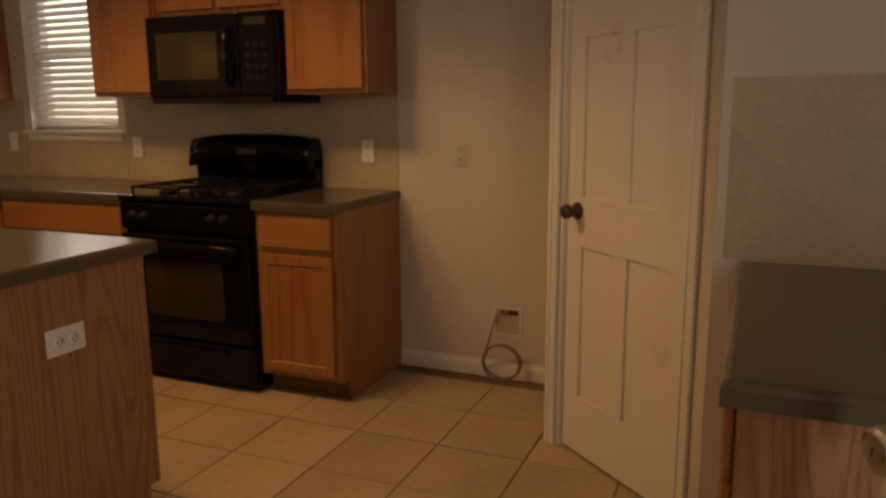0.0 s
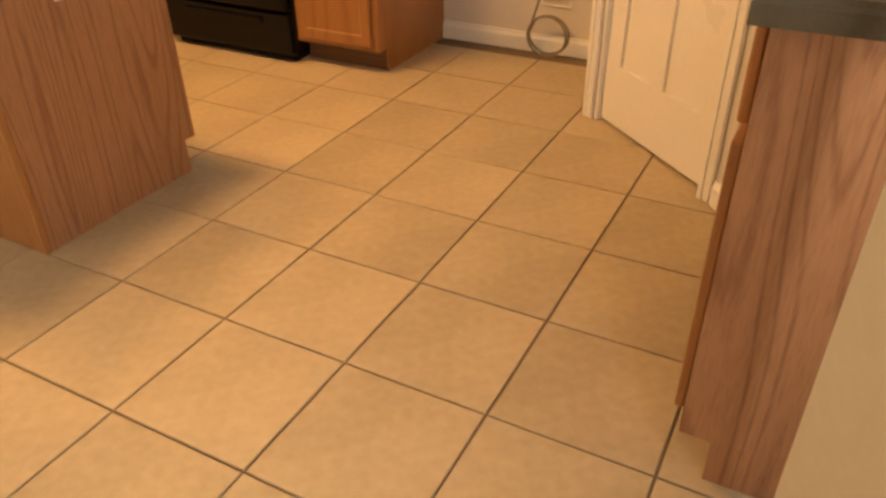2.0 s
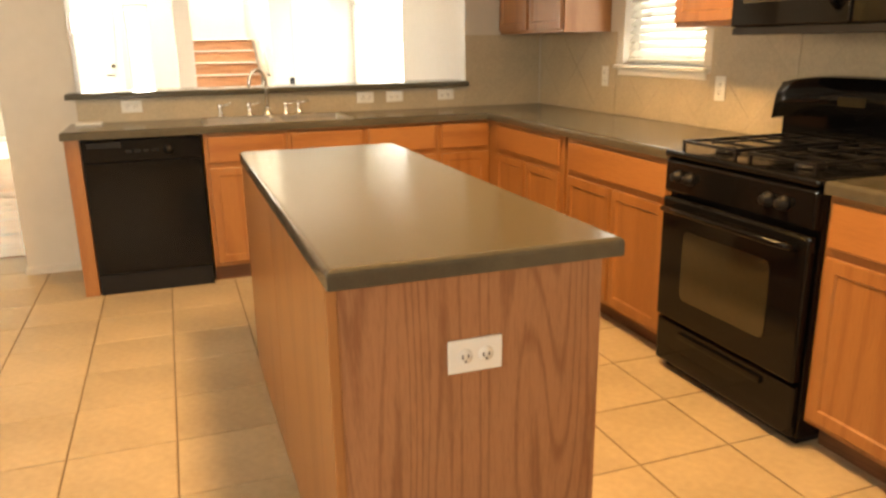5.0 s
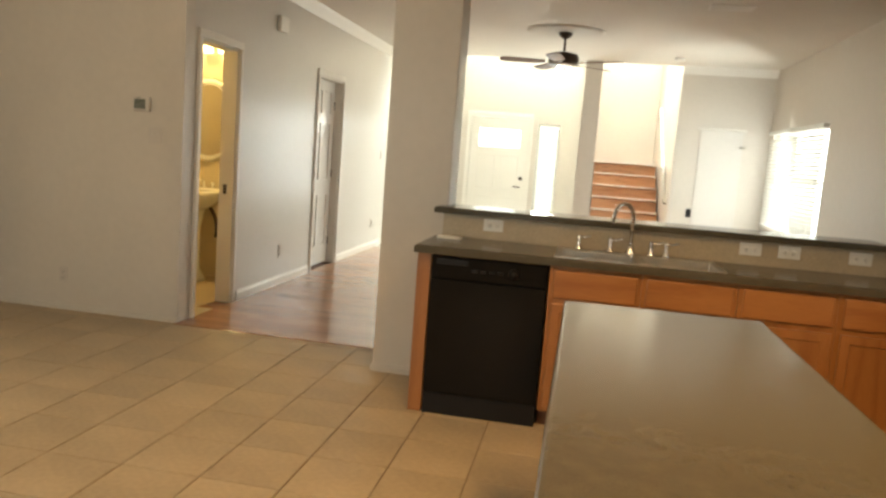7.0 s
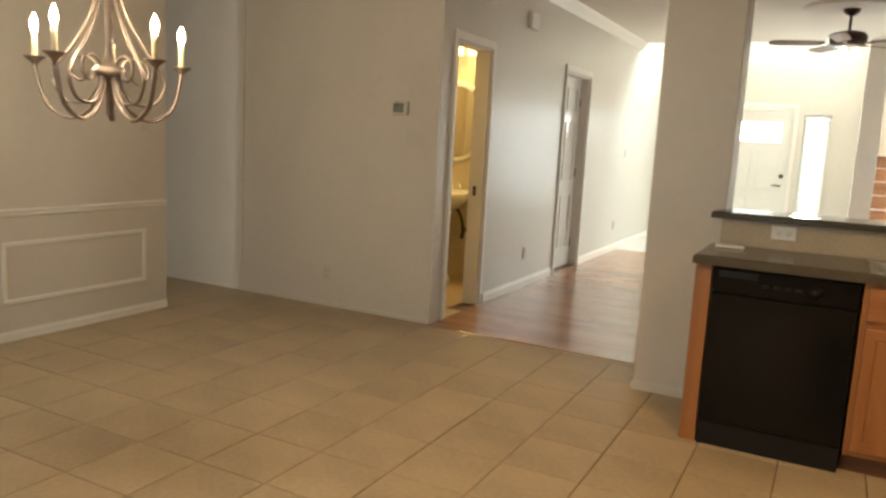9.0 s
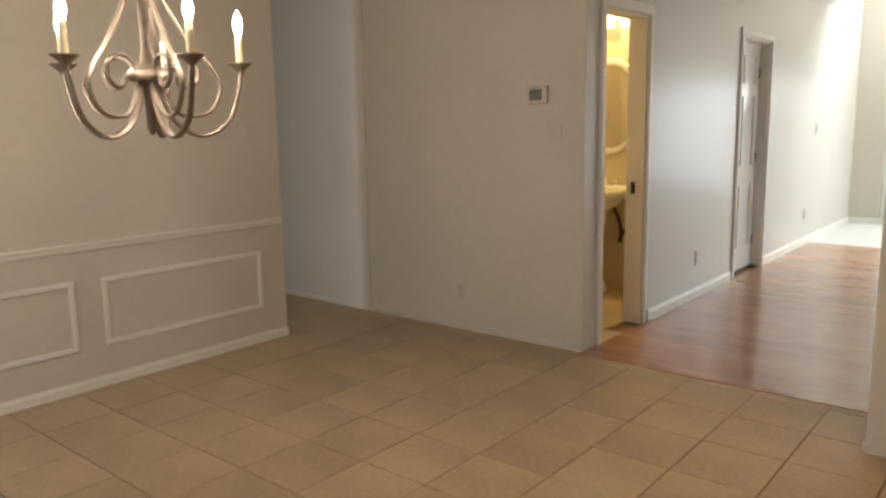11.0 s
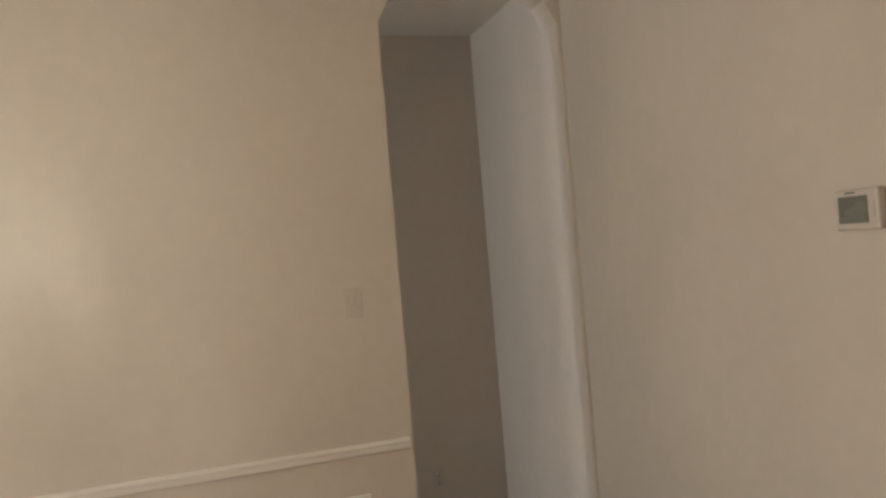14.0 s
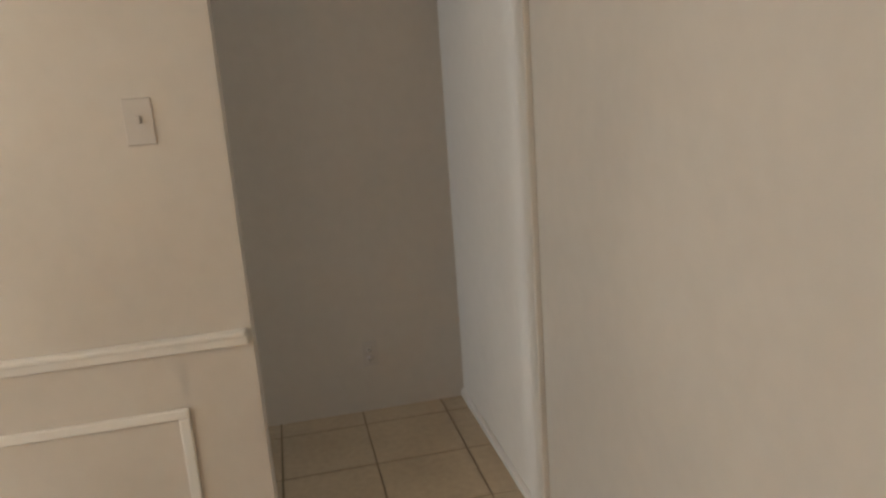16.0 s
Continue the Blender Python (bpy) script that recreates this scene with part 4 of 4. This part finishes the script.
for y0, sg in ((0.0, 1), (-T, -1)):
    for k, (a, b, d) in enumerate(((-0.038, -0.020, 0.009), (-0.0195, -0.004, 0.014), (-0.0035, 0.014, 0.007))):
        lo, hi = sorted((y0 + sg * 0.0002, y0 + sg * d))
        part("lite_frame", boxes((gx0 + a, gx0 + b, lo, hi, gz0 + a, gz1 - a), (gx1 - b, gx1 - a, lo, hi, gz0 + a, gz1 - a), (gx0 + b, gx1 - b, lo, hi, gz0 + a, gz0 + b), (gx0 + b, gx1 - b, lo, hi, gz1 - b, gz1 - a), bevel=0.003), TRIM, leaf, "white moulded glazing frame")
    o = part("pane", boxes((gx0 + 0.001, gx1 - 0.001, y0 - 0.004 if y0 == 0 else y0 + 0.001, y0 - 0.001 if y0 == 0 else y0 + 0.004, gz0 + 0.001, gz1 - 0.001)), GLASS, leaf)
    o.visible_shadow = False
part("glazing_spacer", boxes((gx1 - 0.022, gx1 - 0.0145, -0.036, -0.006, gz0 + 0.002, gz1 - 0.002)), PLASTIC, leaf)
for i in range(20):
    o = part("slat", boxes((gx0 + 0.02, gx1 - 0.024, -0.0255, 0.0255, -0.0009, 0.0009)), BLIND, leaf)
    o.matrix_local = pose(0, -0.022, gz0 + 0.03 + i * 0.043, 74 if i > 4 else 64 - 2 * (4 - i), 0, 0)
for cx in (gx0 + 0.09, gx1 - 0.10):
    for dx in (0.0, 0.006):
        part("ladder_cord", tube([(cx + dx, -0.0105, gz0 + 0.01), (cx + dx, -0.0105, gz1 - 0.01)], 0.0012, 6), PLASTIC, leaf)
kx = DWD - 0.07
part("deadbolt", lathe([(0.034, 0), (0.0335, 0.008), (0.030, 0.024), (0.027, 0.030), (0.024, 0.032), (0.022, 0.0305), (0.013, 0.0305), (0.0125, 0.034), (0.001, 0.0345)], 32, pose(kx, 0, 1.06, -90, 0, 0)), NICKEL, leaf, "satin nickel keyed deadbolt")
part("keyhole", boxes((kx - 0.0014, kx + 0.0014, 0.0335, 0.0352, 1.053, 1.067)), SLOT, leaf)
part("knob", lathe([(0.036, 0), (0.0355, 0.004), (0.030, 0.010), (0.017, 0.013), (0.0135, 0.018), (0.013, 0.034), (0.020, 0.040), (0.027, 0.050), (0.0285, 0.060), (0.026, 0.070), (0.016, 0.0765), (0.015, 0.075), (0.010, 0.0755), (0.001, 0.0758)], 32, pose(kx, 0, 0.92, -90, 0, 0)), NICKEL, leaf, "satin nickel keyed knob")
part("keyhole", boxes((kx - 0.0012, kx + 0.0012, 0.0745, 0.0766, 0.914, 0.926)), SLOT, leaf)
part("latch_plate", boxes((DWD - 0.0005, DWD + 0.0012, -0.034, -0.010, 0.89, 0.95)), NICKEL, leaf)
casing(pose(D1, DY, 0) @ pose(D2 - D1, 0, 0, 0, 0, 180), D2 - D1, 2.06, 0.15, "white casing round the patio door")

# ---- dining area ----
rail = lambda a, b, z, nm: tagged(part(nm, boxes((WX, WX + 0.016, a, b, z - 0.022, z + 0.022), (WX + 0.0155, WX + 0.028, a + 0.004, b - 0.004, z + 0.004, z + 0.020), bevel=0.004), TRIM), "white chair rail on the dining wall", "", "", "structure")
rail(DY, WY - 0.012, 0.797, "trim_chair_rail")
for i, (y0, y1) in enumerate(((2.154, 3.224), (0.934, 2.004), (-0.286, 0.784), (-1.506, -0.436))):
    z0, z1, fw = 0.229, 0.617, 0.03
    f = thing("wainscot_frame", pose(WX, y0, 0), "white picture-frame moulding on the dining wall", "moulding", "wainscot frames")
    f["kind"] = "structure"
    w = y1 - y0
    for a, b, c, d in ((0, w, z0, z0 + fw), (0, w, z1 - fw, z1), (0, fw, z0 + fw, z1 - fw), (w - fw, w, z0 + fw, z1 - fw)):
        part("moulding", boxes((0, 0.013, a, b, c, d), bevel=0.005), TRIM, f)
th = thing("thermostat", pose(-5.39, TY, 1.583), "white wall thermostat with a grey display", "thermostat")
part("case", boxes((-0.068, 0.068, -0.028, 0, -0.052, 0.052), bevel=0.008, seg=3), PLATEP, th)
part("display", boxes((-0.052, 0.036, -0.0295, -0.0275, -0.034, 0.034)), LCD, th)
part("button", boxes((0.044, 0.056, -0.0305, -0.0275, -0.02, 0.02), bevel=0.001), PLATEP, th)
part("label_bar", boxes((-0.03, 0.0, -0.0292, -0.0275, 0.040, 0.045)), LCD, th)
ch = thing("door_chime", pose(HX, 5.9, 2.45, 0, 0, 90), "white door chime box high on the hall wall", "chime")
part("case", boxes((-0.09, 0.09, -0.045, 0, -0.07, 0.07), bevel=0.012, seg=3), TRIM, ch)

# chandelier
CH = Vector((-5.108, 1.521, 1.583))
cd = thing("chandelier", pose(CH.x, CH.y, CH.z, 0, 0, 139), "five-arm scrolled pewter chandelier with candle bulbs", "chandelier")
part("canopy", lathe([(0.065, H - CH.z), (0.06, H - CH.z - 0.02), (0.02, H - CH.z - 0.04), (0.008, H - CH.z - 0.06)], 24), PEWTER, cd)
part("chain", merge(*[tube([(0.010 * math.cos(a) * (k % 2), 0.010 * math.cos(a) * (1 - k % 2), 0.74 + 0.032 * k + 0.02 * math.sin(a)) for a in [2 * math.pi * i / 12 for i in range(13)]], 0.003, 6) for k in range(int((H - CH.z - 0.78) / 0.032))]), PEWTER, cd)
part("stem", lathe([(0.006, -0.19), (0.014, -0.17), (0.016, -0.05), (0.03, -0.03), (0.062, -0.02), (0.066, 0.0), (0.05, 0.015), (0.022, 0.03), (0.014, 0.08), (0.018, 0.3), (0.012, 0.5), (0.02, 0.68), (0.03, 0.70), (0.01, 0.74)], 24), PEWTER, cd)


for k in range(5):
    R = pose(0, 0, 0, 0, 0, 72 * k)
    flat = R @ Matrix.Diagonal((1, 1.5, 1, 1))
    for nm, path, r0 in (
            ("arm", [(0.03, 0, -0.02), (0.04, 0, -0.09), (0.09, 0, -0.168), (0.165, 0, -0.195), (0.245, 0, -0.145), (0.278, 0, -0.05), (0.288, 0, 0.015)], 0.0075),
            ("strap", [(0.02, 0, 0.66), (0.035, 0, 0.44), (0.057, 0, 0.25), (0.13, 0, 0.105), (0.195, 0, 0.02), (0.22, 0, -0.045), (0.18, 0, -0.12), (0.095, 0, -0.13), (0.05, 0, -0.07), (0.04, 0, -0.02)], 0.006),
            ("scroll", [(0.05, 0, -0.02), (0.055, 0, 0.03), (0.10, 0, 0.052), (0.145, 0, 0.03), (0.15, 0, -0.015), (0.12, 0, -0.045), (0.09, 0, -0.035), (0.085, 0, -0.008)], 0.0055)):
        bm = tube(smooth(path, 6), r0, 10)
        bm.transform(flat)
        part(nm, bm, PEWTER, cd)
    cup = part("cup", lathe([(0.006, -0.02), (0.012, 0.0), (0.022, 0.012), (0.045, 0.03), (0.047, 0.033), (0.02, 0.028)], 20, R @ pose(0.288, 0, 0.008) @ Matrix.Scale(0.9, 4)), PEWTER, cd)
    part("candle", lathe([(0.0125, 0.03), (0.0125, 0.13), (0.010, 0.134)], 14, R @ pose(0.288, 0, 0.008) @ Matrix.Scale(0.9, 4)), CREAM, cd)
    bulb = part("bulb", lathe([(0.007, 0.134), (0.011, 0.145), (0.017, 0.165), (0.014, 0.19), (0.004, 0.215), (0.001, 0.22)], 14, R @ pose(0.288, 0, 0.008) @ Matrix.Scale(0.9, 4)), BULB if k else GLASS, cd, "lit flame-tip bulb" if k else "unlit clear bulb")
    if k:
        bulb.visible_shadow = False
        q = cd.matrix_world @ R @ Vector((0.288, 0, 0.16))
        lamp("chandelier_bulb", "POINT", Matrix.Translation(q), 12.5, (1.0, 0.80, 0.58), 0.015)

# ---- hall, powder room ----
HR = pose(HX, P1, 0, 0, 0, 90)
casing(HR, P2 - P1, 2.10, 0.13, "white casing round the powder room door")
tagged(part("strike_plate", boxes((HX - 0.09, HX - 0.06, P2 - 0.016, P2 - 0.0125, 0.92, 1.00)), BRONZE), "dark strike plate on the powder room jamb", "strike plate")
casing(pose(HX, HD1, 0, 0, 0, 90), HD2 - HD1, 2.12, 0.13, "white casing round the hall door")
six_panel_door(pose(HX - 0.085, HD1 + 0.014, 0.012, 0, 0, 90), HD2 - HD1 - 0.028, 2.09, "door_hall", "white six-panel hall door", DOORS, True, CHROME, 1)
vs = thing("pedestal_sink", pose(-5.84, 5.82, 0), "white ceramic pedestal sink in the powder room", "sink")
part("pedestal", lathe([(0.13, 0), (0.12, 0.03), (0.075, 0.12), (0.07, 0.5), (0.10, 0.66), (0.12, 0.70)], 24), CERAMIC, vs)
bm = lathe([(0.10, 0.68), (0.2, 0.74), (0.26, 0.80), (0.275, 0.86), (0.265, 0.872), (0.235, 0.868), (0.18, 0.80), (0.05, 0.77)], 32)
bm.transform(Matrix.Diagonal((1.0, 0.9, 1, 1)))
part("basin", bm, CERAMIC, vs)
part("deck", boxes((-0.24, 0.24, 0.14, 0.27, 0.78, 0.885), bevel=0.02, seg=3), CERAMIC, vs)
part("spout", tube([(0, 0.19, 0.88), (0, 0.19, 0.95), (0, 0.13, 0.97), (0, 0.08, 0.95)], 0.011), CHROME, vs)
for hx in (-0.09, 0.09):
    part("tap", lathe([(0.02, 0), (0.012, 0.02), (0.012, 0.045), (0.022, 0.05), (0.02, 0.065)], 14, pose(hx, 0.19, 0.883)), CHROME, vs)
part("drain_pipe", tube(smooth([(0.10, 0.12, 0.72), (0.15, 0.14, 0.62), (0.17, 0.15, 0.50), (0.14, 0.19, 0.42), (0.13, 0.23, 0.46), (0.14, 0.27, 0.50)]), 0.017), BRONZE, vs)
mi = thing("oval_mirror", pose(-5.85, 6.095, 1.54), "oval mirror in a cream frame over the pedestal sink", "mirror")
bm = lathe([(0.26, 0), (0.27, 0.012), (0.30, 0.018), (0.31, 0.0)], 40, pose(0, 0, 0, 90, 0, 0))
bm.transform(Matrix.Diagonal((0.95, 1, 1.3, 1)))
part("frame", bm, TRIM, mi)
bm = lathe([(0.262, 0.0125), (0.262, 0.0145)], 40, pose(0, 0, 0, 90, 0, 0))
bm.transform(Matrix.Diagonal((0.95, 1, 1.3, 1)))
for f in bm.faces:
    f.smooth = False
part("mirror_glass", bm, MIRROR, mi)
vl = thing("vanity_light", pose(-5.85, 6.095, 2.27), "frosted vanity light over the mirror", "lamp")
part("bar", boxes((-0.25, 0.25, -0.03, 0, -0.04, 0.04), bevel=0.006), NICKEL, vl)
for k in (-0.17, 0, 0.17):
    part("shade", lathe([(0.03, 0.04), (0.05, -0.02), (0.058, -0.09), (0.05, -0.095)], 18, pose(k, -0.09, 0)), glow_mat("vanity_shade", (1.0, 0.78, 0.42), 6.0), vl)

# ---- living room and foyer ----
fan = thing("ceiling_fan", pose(-2.555, 7.66, H), "dark bronze five-blade ceiling fan with a light", "ceiling fan")
# added disc stands in for the soft round mark above the fan
part("ceiling_disc", lathe([(0.42, 0), (0.41, -0.012), (0.36, -0.02), (0.30, -0.012), (0.12, -0.02), (0.05, -0.02)], 40), CEIL, fan, "shallow disc added for a soft round mark on the ceiling")
part("canopy", lathe([(0.075, -0.02), (0.07, -0.05), (0.03, -0.08), (0.014, -0.085)], 24), BRONZE, fan)
part("downrod", lathe([(0.013, -0.24), (0.013, -0.08)], 14), BRONZE, fan)
part("motor", lathe([(0.05, -0.22), (0.14, -0.24), (0.165, -0.27), (0.165, -0.33), (0.14, -0.36), (0.08, -0.37)], 32), BRONZE, fan)
for k in range(5):
    R = pose(0, 0, -0.345, 0, 0, 72 * k + 46)
    part("blade_iron", boxes((0.12, 0.24, -0.02, 0.02, -0.004, 0.004), bevel=0.003), BRONZE, fan).matrix_local = R
    bm = bmesh.new()
    out = [(0.2, -0.055), (0.35, -0.068), (0.62, -0.072), (0.68, -0.05), (0.695, 0), (0.68, 0.05), (0.62, 0.072), (0.35, 0.068), (0.2, 0.055)]
    f = bm.faces.new([bm.verts.new((x, y, 0)) for x, y in out])
    ex = bmesh.ops.extrude_face_region(bm, geom=[f])
    for v in ex["geom"]:
        if isinstance(v, bmesh.types.BMVert):
            v.co.z = 0.007
    part("blade", bm, OAKD, fan, "dark wood blade").matrix_local = R @ pose(0, 0, 0.006, 11, 0, 0)
for k in range(3):
    part("light_shade", lathe([(0.02, -0.38), (0.035, -0.42), (0.06, -0.47), (0.055, -0.475)], 18, pose(0, 0, 0, 0, 0, 120 * k) @ pose(0.07, 0, 0)), glow_mat("fan_shade", (1.0, 0.93, 0.82), 7), fan)
ve = thing("ceiling_vent", pose(-1.12, 6.13, H), "white louvred ceiling vent", "vent")
part("frame", boxes((-0.18, 0.18, -0.1, -0.08, -0.012, 0), (-0.18, 0.18, 0.08, 0.1, -0.012, 0), (-0.18, -0.16, -0.08, 0.08, -0.012, 0), (0.16, 0.18, -0.08, 0.08, -0.012, 0)), TRIM, ve)
for k in range(6):
    part("slat", boxes((-0.16, 0.16, -0.07 + k * 0.026, -0.058 + k * 0.026, -0.01, -0.001)), TRIM, ve)
tagged(part("smoke_detector", lathe([(0.065, H), (0.065, H - 0.02), (0.05, H - 0.035), (0.02, H - 0.038)], 24, pose(-1.17, 9.26, 0)), PLASTIC), "round white smoke detector on the ceiling", "smoke detector")

FM = pose(F1, 11.6, 0)
casing(FM, F2 - F1, 2.06, 0.15, "white casing round the front door")
fd = thing("door_front", FM @ pose(0.014, 0.03, 0.012), "white panelled front door with a bright upper window", "door")
tagged(fd, kind="structure")
FW = F2 - F1 - 0.028
part("leaf", boxes((0, FW, 0, 0.04, 0, 1.56), (0, 0.13, 0, 0.04, 1.56, 1.84), (FW - 0.13, FW, 0, 0.04, 1.56, 1.84), (0, FW, 0, 0.04, 1.84, 2.03)), TRIM, fd)
for x0, x1 in ((0.13, FW / 2 - 0.05), (FW / 2 + 0.05, FW - 0.13)):
    for z0, z1 in ((0.2, 0.72), (0.86, 1.42)):
        part("panel", boxes((x0, x1, -0.008, -0.0005, z0, z1), bevel=0.006), TRIM, fd)
o = part("pane", boxes((0.13, FW - 0.13, 0.018, 0.022, 1.56, 1.84)), GLASS, fd)
o.visible_shadow = False
part("handle", tube([(FW - 0.07, -0.002, 0.92), (FW - 0.07, -0.05, 0.92), (FW - 0.18, -0.05, 0.925)], 0.011), BRONZE, fd)
part("deadbolt", lathe([(0.032, 0), (0.03, 0.012), (0.02, 0.02)], 18, pose(FW - 0.07, 0, 1.06, 90, 0, 0)), BRONZE, fd)
SM = pose(-3.02, 11.6, 0.1)
window_unit(SM, 0.36, 1.88, "window_3", "tall sidelight beside the front door", False, False)
slat_blind(SM @ pose(0.01, 0.045, 0.01), 0.34, 1.86, 0.042, "white slat blind in the sidelight", 48)
SM2 = pose(-4.70, 11.6, 0.1)
window_unit(SM2, 0.36, 1.88, "window_7", "tall sidelight between hall and front door", False, False)
slat_blind(SM2 @ pose(0.01, 0.045, 0.01), 0.34, 1.86, 0.042, "white slat blind in the hall-side sidelight", 48)
window_unit(pose(F1, 11.6, 3.3), F2 - F1, 1.6, "window_4", "tall upper foyer window", True, False)
window_unit(pose(-3.02, 11.6, 3.3), 0.36, 1.6, "window_5", "narrow upper foyer window", False, False)
st = thing("staircase", pose(-1.565, 10.25, 0), "wooden staircase with red-brown risers and pale nosings", "stairs")
tagged(st, kind="structure")
for i in range(8):
    y = i * 0.265
    part("riser", boxes((-0.50, 0.50, y, y + 0.25, 0.0 if i == 0 else i * 0.182 - 0.18, (i + 1) * 0.182 - 0.03)), STAIR, st)
    part("tread", boxes((-0.503, 0.503, y - 0.012, y + 0.262, (i + 1) * 0.182 - 0.018, (i + 1) * 0.182), bevel=0.004), STAIR, st)
    part("nosing", boxes((-0.505, 0.505, y - 0.026, y - 0.0125, (i + 1) * 0.182 - 0.013, (i + 1) * 0.182 + 0.001), bevel=0.003), TRIM, st, "pale painted nosing strip")
part("landing", boxes((-0.5, 0.5, 8 * 0.265, 3.05, 1.3, 1.456)), STAIR, st)
part("skirt", boxes((0.506, 0.53, 0, 2.3, 0.0, 0.3)), TRIM, st)
hr = thing("handrail", pose(-1.06, 10.3, 0), "white wall-mounted handrail on dark brackets beside the stairs", "handrail")
part("rail", tube([(0, 0, 0.95), (0, 2.1, 2.4)], 0.02, 12), TRIM, hr)
for k in (0.05, 0.7, 1.1, 1.9):
    part("bracket", tube([(-0.012, k, 0.935 + k * 0.69), (0.0, k, 0.89 + k * 0.69), (0.03, k, 0.88 + k * 0.69)], 0.016, 8), BRONZE, hr)
cl = thing("door_closet", pose(-0.74, 9.998, 0), "pale painted flush closet door in the living room", "door")
tagged(cl, kind="structure")
part("leaf", boxes((0.02, 0.58, -0.012, 0, 0.01, 1.97), bevel=0.003), HALLP, cl)
part("head_trim", boxes((-0.02, 0.62, -0.02, 0, 1.975, 2.005), bevel=0.004), TRIM, cl)
part("hook", tube([(0.545, -0.012, 1.77), (0.56, -0.05, 1.77), (0.59, -0.055, 1.765)], 0.008, 8), NICKEL, cl)
plate(pose(-0.76, 10.0, 0.83), "outlet", "dark outlet on the living room wall", False, BLACKM)
bm = bmesh.new()
rings = [[bm.verts.new((x, 10.0 - d, H + z)) for d, z in prof_crown] for x in (-1.03, 0.18)]
for i in range(6):
    bm.faces.new((rings[0][i], rings[0][(i + 1) % 6], rings[1][(i + 1) % 6], rings[1][i]))
bm.faces.new(rings[0]), bm.faces.new(rings[1])
setting("trim_crown", bm, TRIM, "white crown moulding over the closet wall")

# ---- floor pieces ----
X0, Y0, PTX, PTY = -1.168, -0.548, 0.354, 0.360
GAP = 0.003
hx, hy = PTX / 2 - GAP, PTY / 2 - GAP
tb = bmesh.new()
for z, s in ((-0.006, 0.0), (-0.0015, 0.0), (0.0, 0.002)):
    for sx, sy in ((-1, -1), (1, -1), (1, 1), (-1, 1)):
        tb.verts.new((sx * (hx - s), sy * (hy - s), z))
tb.verts.ensure_lookup_table()
tv = tb.verts
for lv in (0, 4):
    for i in range(4):
        tb.faces.new((tv[lv + i], tv[lv + (i + 1) % 4], tv[lv + 4 + (i + 1) % 4], tv[lv + 4 + i]))
tb.faces.new(tv[8:12])
tile_mesh = bpy.data.meshes.new("tile")
tb.to_mesh(tile_mesh)
tile_mesh.materials.append(TILE)
floor_ob = bpy.data.objects["floor"]
rest, count = [], 0
rng = random.Random(4)
for i in range(-20, 4):
    for j in range(-5, 15):
        x, y = X0 + (i + 0.5) * PTX, Y0 + (j + 0.5) * PTY
        if not (-8.2 < x < 0.0 and DY - 0.05 < y):
            continue
        if y + PTY / 2 > 4.22 and x > HX - 0.1:
            continue
        if x > -6.6 and count < 300:
            o = bpy.data.objects.new("tile", tile_mesh)
            scene.collection.objects.link(o)
            o.parent = floor_ob
            o.location = (x, y, rng.uniform(-0.0006, 0.0004))
            o.rotation_euler = (0, 0, rng.choice((0, 2)) * math.pi / 2)
            count += 1
        else:
            rest.append((x, y))
# last row, cut short at the wood floor
cut_y = Y0 + 13 * PTY
for i in range(-11, 4):
    x = X0 + (i + 0.5) * PTX
    o = part("tile", boxes((x - hx, x + hx, cut_y + GAP, 4.195, -0.006, 0.0)), TILE, floor_ob)
bm = bmesh.new()
for x, y in rest:
    cuboid(bm, x - hx, x + hx, y - hy, y + hy, -0.006, 0.0)
tagged(part("tile_rest", bm, TILE, floor_ob), kind="stuff")
tagged(part("trim_threshold", boxes((HX, -3.43, 4.19, 4.225, -0.01, 0.006), bevel=0.003), PLANK), "narrow wooden threshold strip", "", "", "structure")
hall_ob = bpy.data.objects["floor_hall"]
PW = 0.095
y = 4.226
while y < 9.55:
    x = HX - rng.uniform(0, 0.9)
    while x < -1.9:
        L = rng.uniform(0.7, 1.3)
        a, b = max(x, HX), x + L
        part("plank", boxes((a + 0.0006, b - 0.0006, y + 0.0006, min(y + PW, 9.55) - 0.0006, -0.008, 0.0)), PLANK, hall_ob)
        x += L
    y += PW
